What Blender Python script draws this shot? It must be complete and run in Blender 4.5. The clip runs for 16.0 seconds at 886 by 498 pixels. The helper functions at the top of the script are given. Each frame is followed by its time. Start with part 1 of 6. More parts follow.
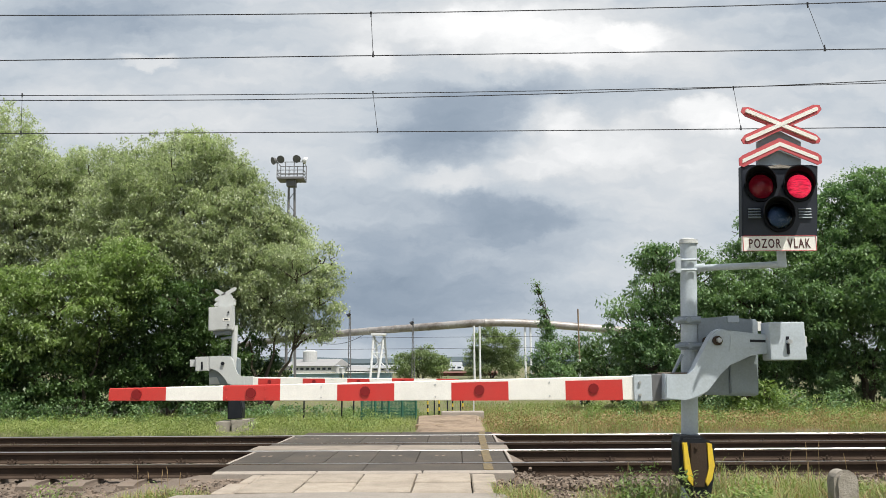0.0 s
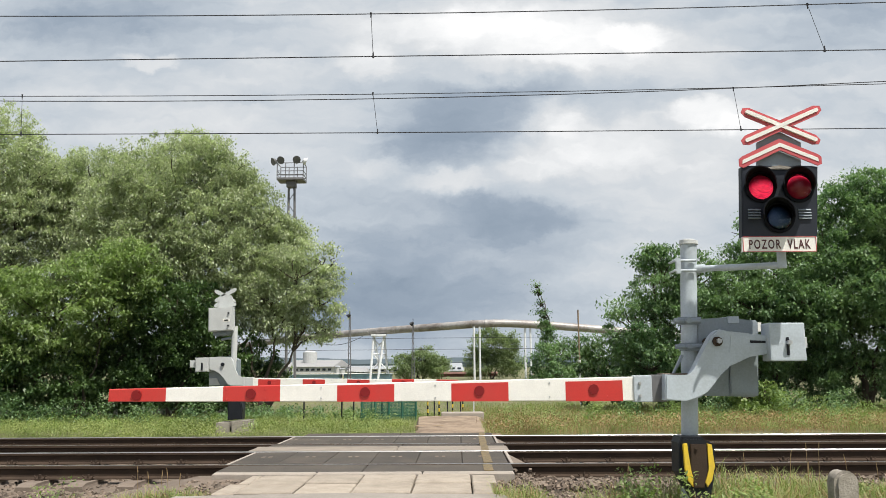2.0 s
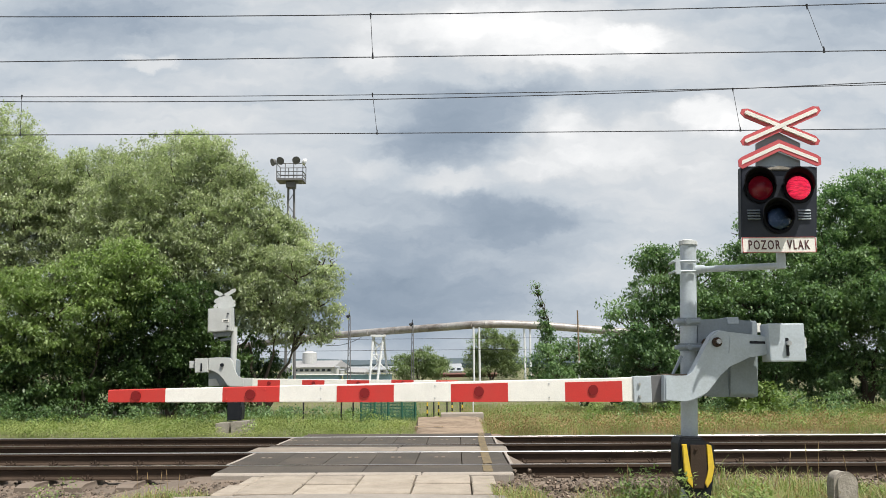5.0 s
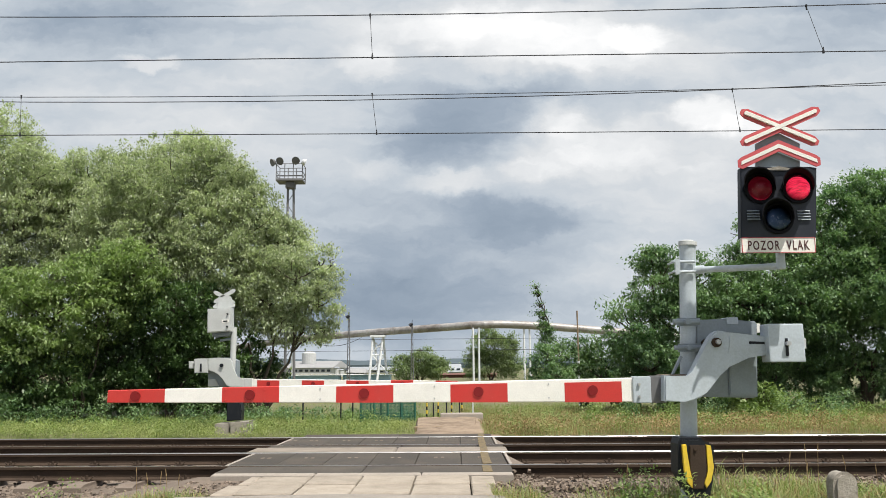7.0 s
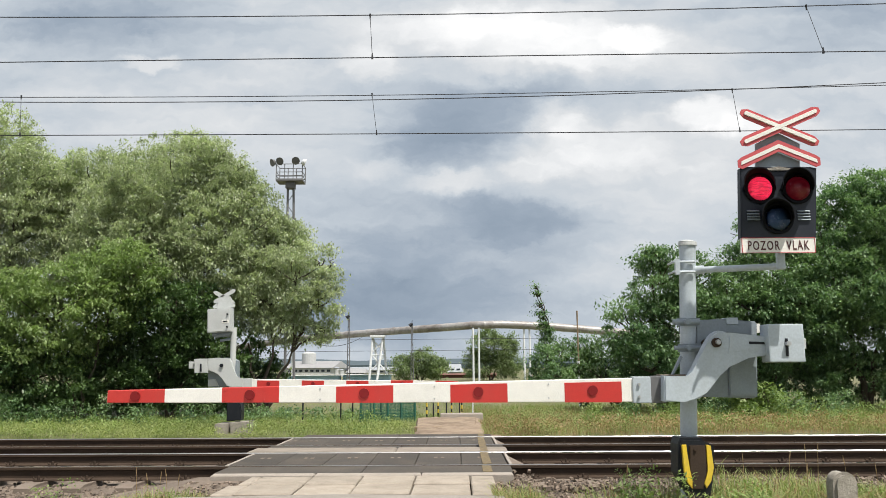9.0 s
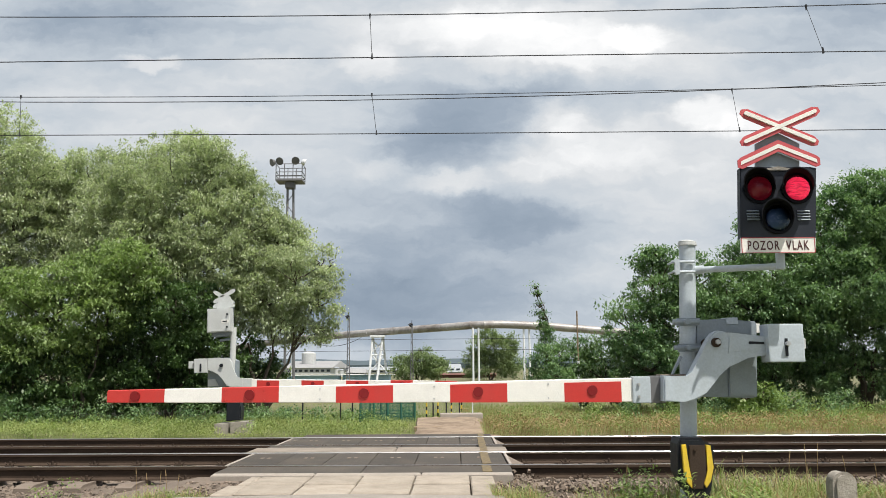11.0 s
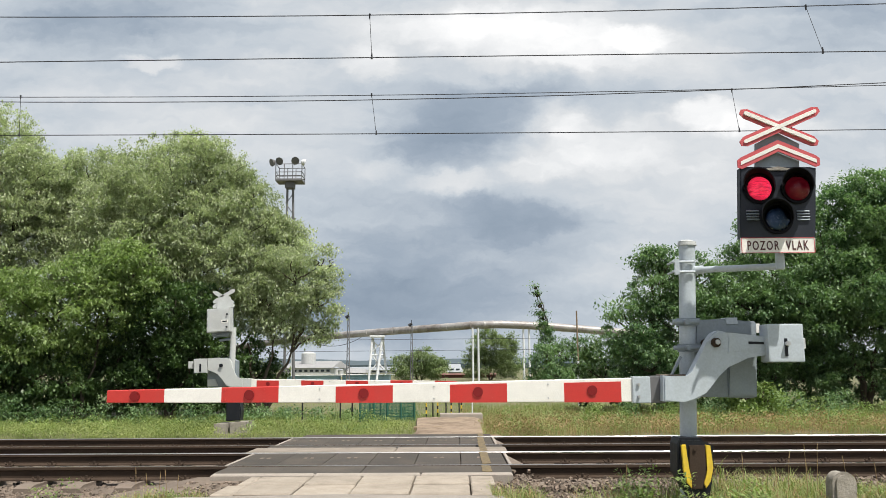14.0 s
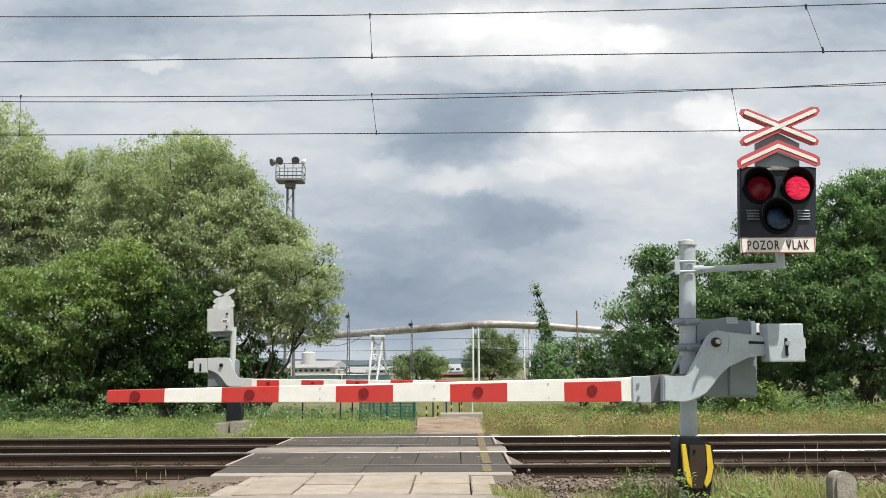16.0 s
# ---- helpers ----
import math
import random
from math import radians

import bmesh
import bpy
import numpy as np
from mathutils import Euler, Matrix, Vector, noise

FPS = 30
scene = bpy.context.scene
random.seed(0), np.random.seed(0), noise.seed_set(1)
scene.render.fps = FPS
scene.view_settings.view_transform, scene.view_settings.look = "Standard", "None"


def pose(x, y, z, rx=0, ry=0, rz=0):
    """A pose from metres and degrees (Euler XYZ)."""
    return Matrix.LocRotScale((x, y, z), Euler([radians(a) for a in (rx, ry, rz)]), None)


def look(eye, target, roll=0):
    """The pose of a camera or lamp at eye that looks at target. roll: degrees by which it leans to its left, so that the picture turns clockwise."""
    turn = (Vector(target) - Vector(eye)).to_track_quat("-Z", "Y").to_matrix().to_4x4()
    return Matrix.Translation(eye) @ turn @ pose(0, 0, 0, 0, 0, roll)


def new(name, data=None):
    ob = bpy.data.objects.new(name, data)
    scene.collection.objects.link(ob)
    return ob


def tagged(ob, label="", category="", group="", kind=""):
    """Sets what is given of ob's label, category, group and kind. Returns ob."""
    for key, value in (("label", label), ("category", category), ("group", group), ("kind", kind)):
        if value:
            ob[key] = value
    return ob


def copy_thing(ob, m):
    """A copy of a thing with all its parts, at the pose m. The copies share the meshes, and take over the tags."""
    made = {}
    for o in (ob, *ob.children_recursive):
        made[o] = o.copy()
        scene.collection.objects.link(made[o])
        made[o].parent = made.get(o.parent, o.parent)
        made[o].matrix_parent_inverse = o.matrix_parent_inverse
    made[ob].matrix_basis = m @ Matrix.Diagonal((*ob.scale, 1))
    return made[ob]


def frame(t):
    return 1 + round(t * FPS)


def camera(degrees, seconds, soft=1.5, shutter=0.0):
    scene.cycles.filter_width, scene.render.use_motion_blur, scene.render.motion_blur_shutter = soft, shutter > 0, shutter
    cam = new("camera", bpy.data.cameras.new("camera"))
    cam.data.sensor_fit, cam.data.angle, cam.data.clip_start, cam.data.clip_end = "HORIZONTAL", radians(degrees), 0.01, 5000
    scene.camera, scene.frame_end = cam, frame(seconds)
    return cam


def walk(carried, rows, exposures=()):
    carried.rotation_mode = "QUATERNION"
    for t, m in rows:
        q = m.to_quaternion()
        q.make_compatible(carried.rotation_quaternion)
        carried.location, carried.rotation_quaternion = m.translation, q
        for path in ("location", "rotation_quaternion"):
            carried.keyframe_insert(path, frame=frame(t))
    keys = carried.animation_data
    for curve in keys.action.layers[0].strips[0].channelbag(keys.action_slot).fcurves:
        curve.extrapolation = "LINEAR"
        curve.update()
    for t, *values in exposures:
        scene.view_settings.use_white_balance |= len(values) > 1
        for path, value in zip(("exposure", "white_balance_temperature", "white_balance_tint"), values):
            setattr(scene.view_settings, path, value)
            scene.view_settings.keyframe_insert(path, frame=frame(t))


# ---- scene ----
cam = camera(59.2, 16.0, soft=0.55)


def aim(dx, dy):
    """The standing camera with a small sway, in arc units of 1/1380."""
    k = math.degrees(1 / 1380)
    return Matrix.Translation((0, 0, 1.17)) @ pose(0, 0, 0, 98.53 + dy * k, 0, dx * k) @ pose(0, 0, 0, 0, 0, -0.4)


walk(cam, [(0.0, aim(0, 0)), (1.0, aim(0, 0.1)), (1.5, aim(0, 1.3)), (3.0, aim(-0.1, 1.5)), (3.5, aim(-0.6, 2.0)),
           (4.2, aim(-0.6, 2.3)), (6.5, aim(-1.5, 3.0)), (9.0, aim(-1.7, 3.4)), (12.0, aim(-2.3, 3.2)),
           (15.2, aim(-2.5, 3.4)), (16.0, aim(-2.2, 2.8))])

# ---- world and sun ----
SUN = Vector((0.29, -0.33, 0.87)).normalized()
scene.view_settings.exposure = 0.35


def node(nt, kind, **kw):
    n = nt.nodes.new(kind)
    for k, v in kw.items():
        n.inputs[k.replace("_", " ")].default_value = v
    return n


def ramp(nt, stops, fac):
    r = nt.nodes.new("ShaderNodeValToRGB")
    el = r.color_ramp.elements
    while len(el) < len(stops):
        el.new(0.5)
    for e, (p, col) in zip(el, stops):
        e.position, e.color = p, (*col, 1)
    nt.links.new(fac, r.inputs[0])
    return r.outputs[0]


def calc(nt, op, a, b=None, c=None):
    n = nt.nodes.new("ShaderNodeMath")
    n.operation = op
    for i, v in enumerate((a, b, c)):
        if v is None:
            continue
        if isinstance(v, (int, float)):
            n.inputs[i].default_value = v
        else:
            nt.links.new(v, n.inputs[i])
    return n.outputs[0]


def mixed(nt, fac, a, b, blend="MIX"):
    n = nt.nodes.new("ShaderNodeMix")
    n.data_type, n.blend_type = "RGBA", blend
    for sock, v in ((n.inputs[0], fac), (n.inputs[6], a), (n.inputs[7], b)):
        if isinstance(v, (int, float)):
            sock.default_value = v
        elif isinstance(v, tuple):
            sock.default_value = (*v, 1)
        else:
            nt.links.new(v, sock)
    return n.outputs[2]


def fog(nt, vec, scale, detail=6, rough=0.55, distort=0.0):
    n = node(nt, "ShaderNodeTexNoise", Scale=scale, Detail=detail, Roughness=rough, Distortion=distort)
    if vec is not None:
        nt.links.new(vec, n.inputs["Vector"])
    return n.outputs["Fac"]


world = bpy.data.worlds.new("world")
scene.world = world
world.use_nodes = True
wt = world.node_tree
wt.nodes.clear()
sky = wt.nodes.new("ShaderNodeTexSky")
sky.sky_type, sky.sun_disc = "NISHITA", False
sky.sun_elevation = math.asin(SUN.z)
sky.sun_rotation = math.atan2(SUN.x, SUN.y)
wco = wt.nodes.new("ShaderNodeTexCoord")
cover = ramp(wt, [(0.36, (0.3, 0.3, 0.3)), (0.56, (0.85, 0.85, 0.85))], fog(wt, wco.outputs["Generated"], 2.2, 8))
cloud = ramp(wt, [(0.3, (4.4, 4.7, 5.2)), (0.7, (8.4, 8.5, 8.8))], fog(wt, wco.outputs["Generated"], 3.1, 8))
bg = node(wt, "ShaderNodeBackground", Strength=0.085)
wt.links.new(mixed(wt, cover, sky.outputs[0], cloud), bg.inputs[0])
wo = wt.nodes.new("ShaderNodeOutputWorld")
wt.links.new(bg.outputs[0], wo.inputs[0])

sun = new("sun", bpy.data.lights.new("sun", "SUN"))
sun.data.energy, sun.data.angle, sun.data.color = 5.0, radians(0.6), (1.0, 0.95, 0.87)
sun.matrix_world = look((0, 0, 60), Vector((0, 0, 60)) - SUN)


# ---- materials ----
def material(name, col, rough=0.6, metal=0.0, dirt=None, amount=0.35, grain=40.0, patch=2.5, bump=0.15, space="Object", each=0.0,
             spec=0.5, clear=0.0):
    """A painted, worn or mineral surface: fine grain and large stains over a base colour."""
    m = bpy.data.materials.new(name)
    m.use_nodes = True
    nt = m.node_tree
    p = nt.nodes["Principled BSDF"]
    co = nt.nodes.new("ShaderNodeTexCoord").outputs[space]
    if space == "Object":
        geo = nt.nodes.new("ShaderNodeNewGeometry").outputs["Position"]
        co = geo
    fine, large = fog(nt, co, grain, 4), fog(nt, co, patch, 6, 0.65, 0.4)
    dirt = dirt or tuple(v * 0.55 for v in col)
    c1 = mixed(nt, calc(nt, "MULTIPLY", ramp(nt, [(0.42, (0, 0, 0)), (0.72, (1, 1, 1))], large), amount), col, dirt)
    c2 = mixed(nt, 0.25, c1, ramp(nt, [(0.25, (0.55, 0.55, 0.55)), (0.75, (1.25, 1.25, 1.25))], fine), "MULTIPLY")
    if each:
        oi = nt.nodes.new("ShaderNodeObjectInfo").outputs["Random"]
        isl = nt.nodes.new("ShaderNodeNewGeometry").outputs["Random Per Island"]
        r = calc(nt, "FRACT", calc(nt, "ADD", oi, isl))
        c2 = mixed(nt, 1.0, c2, ramp(nt, [(0.0, (1 - each,) * 3), (1.0, (1 + each,) * 3)], r), "MULTIPLY")
    nt.links.new(c2, p.inputs["Base Color"])
    p.inputs["Metallic"].default_value = metal
    p.inputs["Specular IOR Level"].default_value = spec
    p.inputs["Coat Weight"].default_value = clear
    nt.links.new(calc(nt, "ADD", calc(nt, "MULTIPLY", large, 0.3), rough - 0.15), p.inputs["Roughness"])
    if bump:
        b = node(nt, "ShaderNodeBump", Strength=bump, Distance=0.01)
        nt.links.new(fine, b.inputs["Height"])
        nt.links.new(b.outputs[0], p.inputs["Normal"])
    return m


def leafy(name, dark, light, shine=0.35, gloss=0.45, patch=0.6):
    """Leaves: colour differs leaf by leaf and bough by bough, and light shines through."""
    m = bpy.data.materials.new(name)
    m.use_nodes = True
    nt = m.node_tree
    p = nt.nodes["Principled BSDF"]
    g = nt.nodes.new("ShaderNodeNewGeometry")
    big = fog(nt, g.outputs["Position"], patch, 3)
    f = calc(nt, "ADD", calc(nt, "MULTIPLY", g.outputs["Random Per Island"], 0.45), calc(nt, "SUBTRACT", calc(nt, "MULTIPLY", big, 1.4), 0.5))
    col = ramp(nt, [(0.1, dark), (0.85, light)], f)
    nt.links.new(col, p.inputs["Base Color"])
    p.inputs["Roughness"].default_value = gloss
    tr = nt.nodes.new("ShaderNodeBsdfTranslucent")
    nt.links.new(mixed(nt, 1.0, col, (0.94, 1.1, 0.6), "MULTIPLY"), tr.inputs[0])
    mx = nt.nodes.new("ShaderNodeMixShader")
    mx.inputs[0].default_value = shine
    nt.links.new(p.outputs[0], mx.inputs[1])
    nt.links.new(tr.outputs[0], mx.inputs[2])
    nt.links.new(mx.outputs[0], nt.nodes["Material Output"].inputs[0])
    return m


M_GREY = material("grey_enamel", (0.43, 0.485, 0.53), 0.45, 0, (0.26, 0.28, 0.28), 0.4, 60, 3, 0.05)
# slate paint, darkened further to stand in for shade on the drive housing
M_GREY_DARK = material("shade_toned_slate_enamel", (0.23, 0.27, 0.30), 0.5, 0, (0.18, 0.2, 0.2), 0.4, 60, 3, 0.05)
M_GREY_LIGHT = material("pale_grey_enamel", (0.48, 0.50, 0.49), 0.45, 0, (0.34, 0.34, 0.33), 0.4, 60, 3, 0.05)
M_STEEL = material("galvanised_steel", (0.55, 0.56, 0.57), 0.4, 0.85, (0.35, 0.35, 0.35), 0.5, 80, 4, 0.05)
M_RED = material("red_foil", (0.50, 0.032, 0.026), 0.45, 0, (0.42, 0.05, 0.04), 0.5, 120, 4, 0.03)
M_WHITE = material("white_foil", (0.78, 0.77, 0.72), 0.5, 0, (0.55, 0.54, 0.49), 0.35, 120, 4, 0.03)
M_REFLEX = material("dark_red_reflector", (0.19, 0.008, 0.010), 0.3, 0, None, 0.2, 300, 8, 0.05, spec=0.4)
M_BLACK = material("black_enamel", (0.008, 0.010, 0.014), 0.5, 0, (0.018, 0.02, 0.024), 0.5, 60, 5, 0.05, spec=0.3)
M_MATT = material("matt_black_visor", (0.010, 0.011, 0.014), 0.95, 0, (0.02, 0.02, 0.024), 0.4, 60, 5, 0.0, spec=0.08)
M_BOARD = material("sooty_signal_board", (0.010, 0.014, 0.023), 0.5, 0, (0.024, 0.029, 0.040), 0.6, 50, 4, 0.05, spec=0.4)
M_YELLOW = material("yellow_paint", (0.72, 0.50, 0.03), 0.5, 0, (0.4, 0.28, 0.08), 0.45, 60, 8, 0.1)
M_SIGNRED = material("sign_red", (0.50, 0.075, 0.085), 0.5, 0, (0.42, 0.10, 0.10), 0.4, 100, 6, 0.03)
M_LETTER = material("letter_brown", (0.085, 0.028, 0.028), 0.5, 0, None, 0.3, 100, 6, 0.0)
M_RAIL_TOP = material("worn_rail_head", (0.50, 0.49, 0.48), 0.35, 1.0, (0.4, 0.38, 0.36), 0.3, 120, 3, 0.03)
# rust, made darker to stand in for shade under the rail heads
M_RAIL = material("shade_darkened_rust", (0.055, 0.038, 0.027), 0.9, 0.0, (0.03, 0.022, 0.017), 0.6, 70, 2, 0.3, spec=0.2)
M_SLEEPER = material("sleeper_concrete", (0.175, 0.14, 0.11), 0.9, 0, (0.12, 0.09, 0.07), 0.6, 60, 3, 0.5)
M_BALLAST = material("rust_stained_ballast", (0.185, 0.145, 0.112), 0.9, 0, (0.055, 0.042, 0.033), 0.6, 30, 1.2, 0.6, each=0.45)
M_BED = material("ballast_bed", (0.165, 0.13, 0.10), 0.95, 0, (0.07, 0.055, 0.045), 0.7, 22, 1.2, 1.0)
M_PANEL = material("crossing_rubber", (0.066, 0.060, 0.053), 0.95, 0, (0.125, 0.105, 0.085), 0.55, 60, 1.6, 0.35, each=0.14, spec=0.2)
M_SLAB = material("pale_concrete", (0.335, 0.29, 0.235), 0.9, 0, (0.20, 0.17, 0.135), 0.75, 45, 3.2, 0.5, each=0.08)
M_KERB = material("light_concrete", (0.31, 0.275, 0.235), 0.9, 0, (0.25, 0.22, 0.19), 0.6, 50, 4, 0.5)
M_MIDDLE = material("grimy_concrete", (0.25, 0.215, 0.175), 0.9, 0, (0.13, 0.11, 0.09), 0.6, 40, 2.5, 0.5)
M_STONE = material("lichen_stone", (0.30, 0.275, 0.235), 0.95, 0, (0.14, 0.125, 0.10), 0.7, 40, 9, 0.8)
M_LINE = material("worn_yellow_line", (0.175, 0.13, 0.06), 0.85, 0, (0.07, 0.06, 0.05), 1.0, 40, 14, 0.2)
M_SOIL = material("grassy_soil", (0.105, 0.115, 0.045), 0.95, 0, (0.22, 0.18, 0.11), 0.7, 9, 0.35, 1.0)
M_DIRT = material("dirt_path", (0.27, 0.205, 0.145), 0.95, 0, (0.115, 0.08, 0.055), 0.9, 16, 2.0, 0.9)
M_WIRE = material("dark_wire", (0.03, 0.03, 0.032), 0.5, 0.4, None, 0.3, 60, 3, 0.0)
M_BARK = material("bark", (0.085, 0.068, 0.05), 0.95, 0, (0.05, 0.04, 0.03), 0.6, 14, 2, 0.9)
M_WILLOW = leafy("willow_leaf", (0.25, 0.285, 0.18), (0.56, 0.60, 0.43), 0.45, 0.6)
M_MAPLE = leafy("maple_leaf", (0.07, 0.14, 0.065), (0.27, 0.385, 0.19), 0.4, 0.5)
M_LIME = leafy("yellow_green_leaf", (0.145, 0.21, 0.08), (0.37, 0.46, 0.20), 0.45, 0.6)
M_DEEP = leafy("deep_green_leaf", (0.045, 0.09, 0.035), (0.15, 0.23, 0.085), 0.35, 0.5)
M_GRASS = leafy("grass_blade", (0.15, 0.195, 0.06), (0.38, 0.42, 0.16), 0.4, 0.6, 0.8)
M_DRY = leafy("dry_grass_blade", (0.21, 0.13, 0.065), (0.46, 0.33, 0.18), 0.35, 0.7, 0.9)
M_WEED = leafy("weed_leaf", (0.12, 0.185, 0.05), (0.33, 0.41, 0.15), 0.4, 0.5, 1.2)
M_PIPE = material("weathered_pipe_lagging", (0.36, 0.345, 0.33), 0.45, 0.2, (0.12, 0.095, 0.08), 0.95, 3, 0.55, 0.4)
M_WHITE_STEEL = material("white_painted_steel", (0.66, 0.68, 0.69), 0.5, 0, (0.42, 0.42, 0.41), 0.4, 20, 1, 0.05)
M_MAST = material("grey_mast", (0.16, 0.16, 0.165), 0.6, 0.3, (0.1, 0.1, 0.1), 0.5, 10, 1, 0.05)
M_FAR_WHITE = material("pale_plaster", (0.47, 0.48, 0.47), 0.8, 0, (0.36, 0.36, 0.36), 0.4, 2, 0.1, 0.0)
M_FAR_GREY = material("grey_cladding", (0.30, 0.32, 0.34), 0.7, 0, (0.2, 0.22, 0.24), 0.5, 2, 0.1, 0.0)
M_FAR_ROOF = material("grey_roofing", (0.29, 0.29, 0.29), 0.8, 0, (0.22, 0.22, 0.22), 0.4, 2, 0.1, 0.0)
M_FAR_BLUE = material("blue_cladding", (0.33, 0.50, 0.62), 0.6, 0, (0.22, 0.38, 0.5), 0.4, 2, 0.1, 0.0)
M_FAR_RED = material("rust_red_cladding", (0.17, 0.07, 0.05), 0.8, 0, (0.1, 0.05, 0.04), 0.5, 2, 0.2, 0.0)
M_WINDOW = material("dark_glass", (0.03, 0.04, 0.05), 0.15, 0, None, 0.3, 5, 1, 0.0)
M_FENCE = material("green_fence_coat", (0.022, 0.11, 0.075), 0.5, 0, (0.02, 0.07, 0.05), 0.4, 30, 3, 0.05)
# distance haze is put into the hills' blue-grey base colour
M_HILL = material("hazed_far_woods", (0.065, 0.09, 0.105), 0.95, 0, (0.045, 0.07, 0.08), 0.6, 0.08, 0.01, 0.0)
# far leaves are lightened in colour to stand in for haze
M_FAR_LEAF = leafy("hazed_far_leaf", (0.15, 0.20, 0.10), (0.30, 0.36, 0.19), 0.45, 0.7)
M_WOOD = material("weathered_timber", (0.26, 0.19, 0.12), 0.9, 0, (0.14, 0.1, 0.07), 0.5, 30, 4, 0.5)


# ---- building helpers ----
def part(name, bm, mat, parent=None, label=""):
    """Links a bmesh as one mesh object, under a thing or part."""
    me = bpy.data.meshes.new(name)
    bmesh.ops.recalc_face_normals(bm, faces=bm.faces)
    bm.to_mesh(me)
    bm.free()
    me.materials.append(mat)
    ob = new(name, me)
    if parent is not None:
        ob.parent = parent
    if label:
        tagged(ob, label)
    return ob


def raw(name, verts, faces, mat, parent=None):
    me = bpy.data.meshes.new(name)
    me.from_pydata(verts, [], faces)
    me.materials.append(mat)
    ob = new(name, me)
    if parent is not None:
        ob.parent = parent
    return ob


def thing(name, label, category, group="", at=(0, 0, 0), rz=0, kind=""):
    ob = new(name)
    ob.empty_display_size = 0.1
    ob.matrix_world = pose(*at, 0, 0, rz)
    return tagged(ob, label, category, group, kind)


def box(bm, x0, x1, y0, y1, z0, z1, bevel=0.0, m=None):
    vs = [bm.verts.new(v) for v in ((x0, y0, z0), (x1, y0, z0), (x1, y1, z0), (x0, y1, z0), (x0, y0, z1), (x1, y0, z1), (x1, y1, z1), (x0, y1, z1))]
    fs = [bm.faces.new([vs[i] for i in f]) for f in ((0, 3, 2, 1), (4, 5, 6, 7), (0, 1, 5, 4), (1, 2, 6, 5), (2, 3, 7, 6), (3, 0, 4, 7))]
    if bevel:
        bmesh.ops.bevel(bm, geom=list({e for f in fs for e in f.edges}), offset=bevel, segments=2, affect="EDGES", profile=0.6)
    elif m is None:
        return bm
    if m is not None:
        bmesh.ops.transform(bm, matrix=m, verts=bm.verts)
    return bm


def rod(bm, a, b, r, r2=None, n=12):
    """A round bar from a to b."""
    a, b = Vector(a), Vector(b)
    d = b - a
    m = Matrix.Translation((a + b) / 2) @ d.to_track_quat("Z", "Y").to_matrix().to_4x4()
    bmesh.ops.create_cone(bm, cap_ends=True, segments=n, radius1=r, radius2=r if r2 is None else r2, depth=d.length, matrix=m)
    return bm


def plate(bm, outline, y0, y1, bevel=0.0):
    """A flat plate with an outline in x and z, from y0 to y1."""
    a = [bm.verts.new((x, y0, z)) for x, z in outline]
    b = [bm.verts.new((x, y1, z)) for x, z in outline]
    n = len(outline)
    front = bm.faces.new(a)
    back = bm.faces.new(b[::-1])
    for i in range(n):
        bm.faces.new((a[i], b[i], b[(i + 1) % n], a[(i + 1) % n]))
    if bevel:
        bmesh.ops.bevel(bm, geom=list(front.edges), offset=bevel, segments=2, affect="EDGES")
    return bm


def ring(bm, c, r0, r1, y0, y1, n=32, a0=0.0, a1=360.0):
    """A ring (or part of one) round the y axis: a hood, a rim."""
    closed = a1 - a0 >= 360
    k = n if closed else n + 1
    rows = []
    for i in range(k):
        a = radians(a0 + (a1 - a0) * i / n)
        rows.append([bm.verts.new((c[0] + r * math.cos(a), y, c[1] + r * math.sin(a))) for r, y in ((r0, y0), (r1, y0), (r1, y1), (r0, y1))])
    for i in range(n):
        p, q = rows[i], rows[(i + 1) % k]
        for j in range(4):
            bm.faces.new((p[j], p[(j + 1) % 4], q[(j + 1) % 4], q[j]))
    if not closed:
        bm.faces.new(rows[0])
        bm.faces.new(rows[-1][::-1])
    return bm


def smooth(ob, angle=40):
    me = ob.data
    me.shade_smooth()
    me.set_sharp_from_angle(angle=radians(angle))
    return ob


TRACK = pose(0, 0, 0, 0, 0, -1.03)   # the railway lies a degree askew
D1, D2, Z2 = 10.55, 14.05, -0.09      # the two tracks: distance, and level of the far one


# ---- sky and distance ----
def shifted(nt, vec, by):
    n = nt.nodes.new("ShaderNodeVectorMath")
    n.operation = "ADD"
    nt.links.new(vec, n.inputs[0])
    n.inputs[1].default_value = (by, by * 0.7, by * 1.3)
    return n.outputs[0]


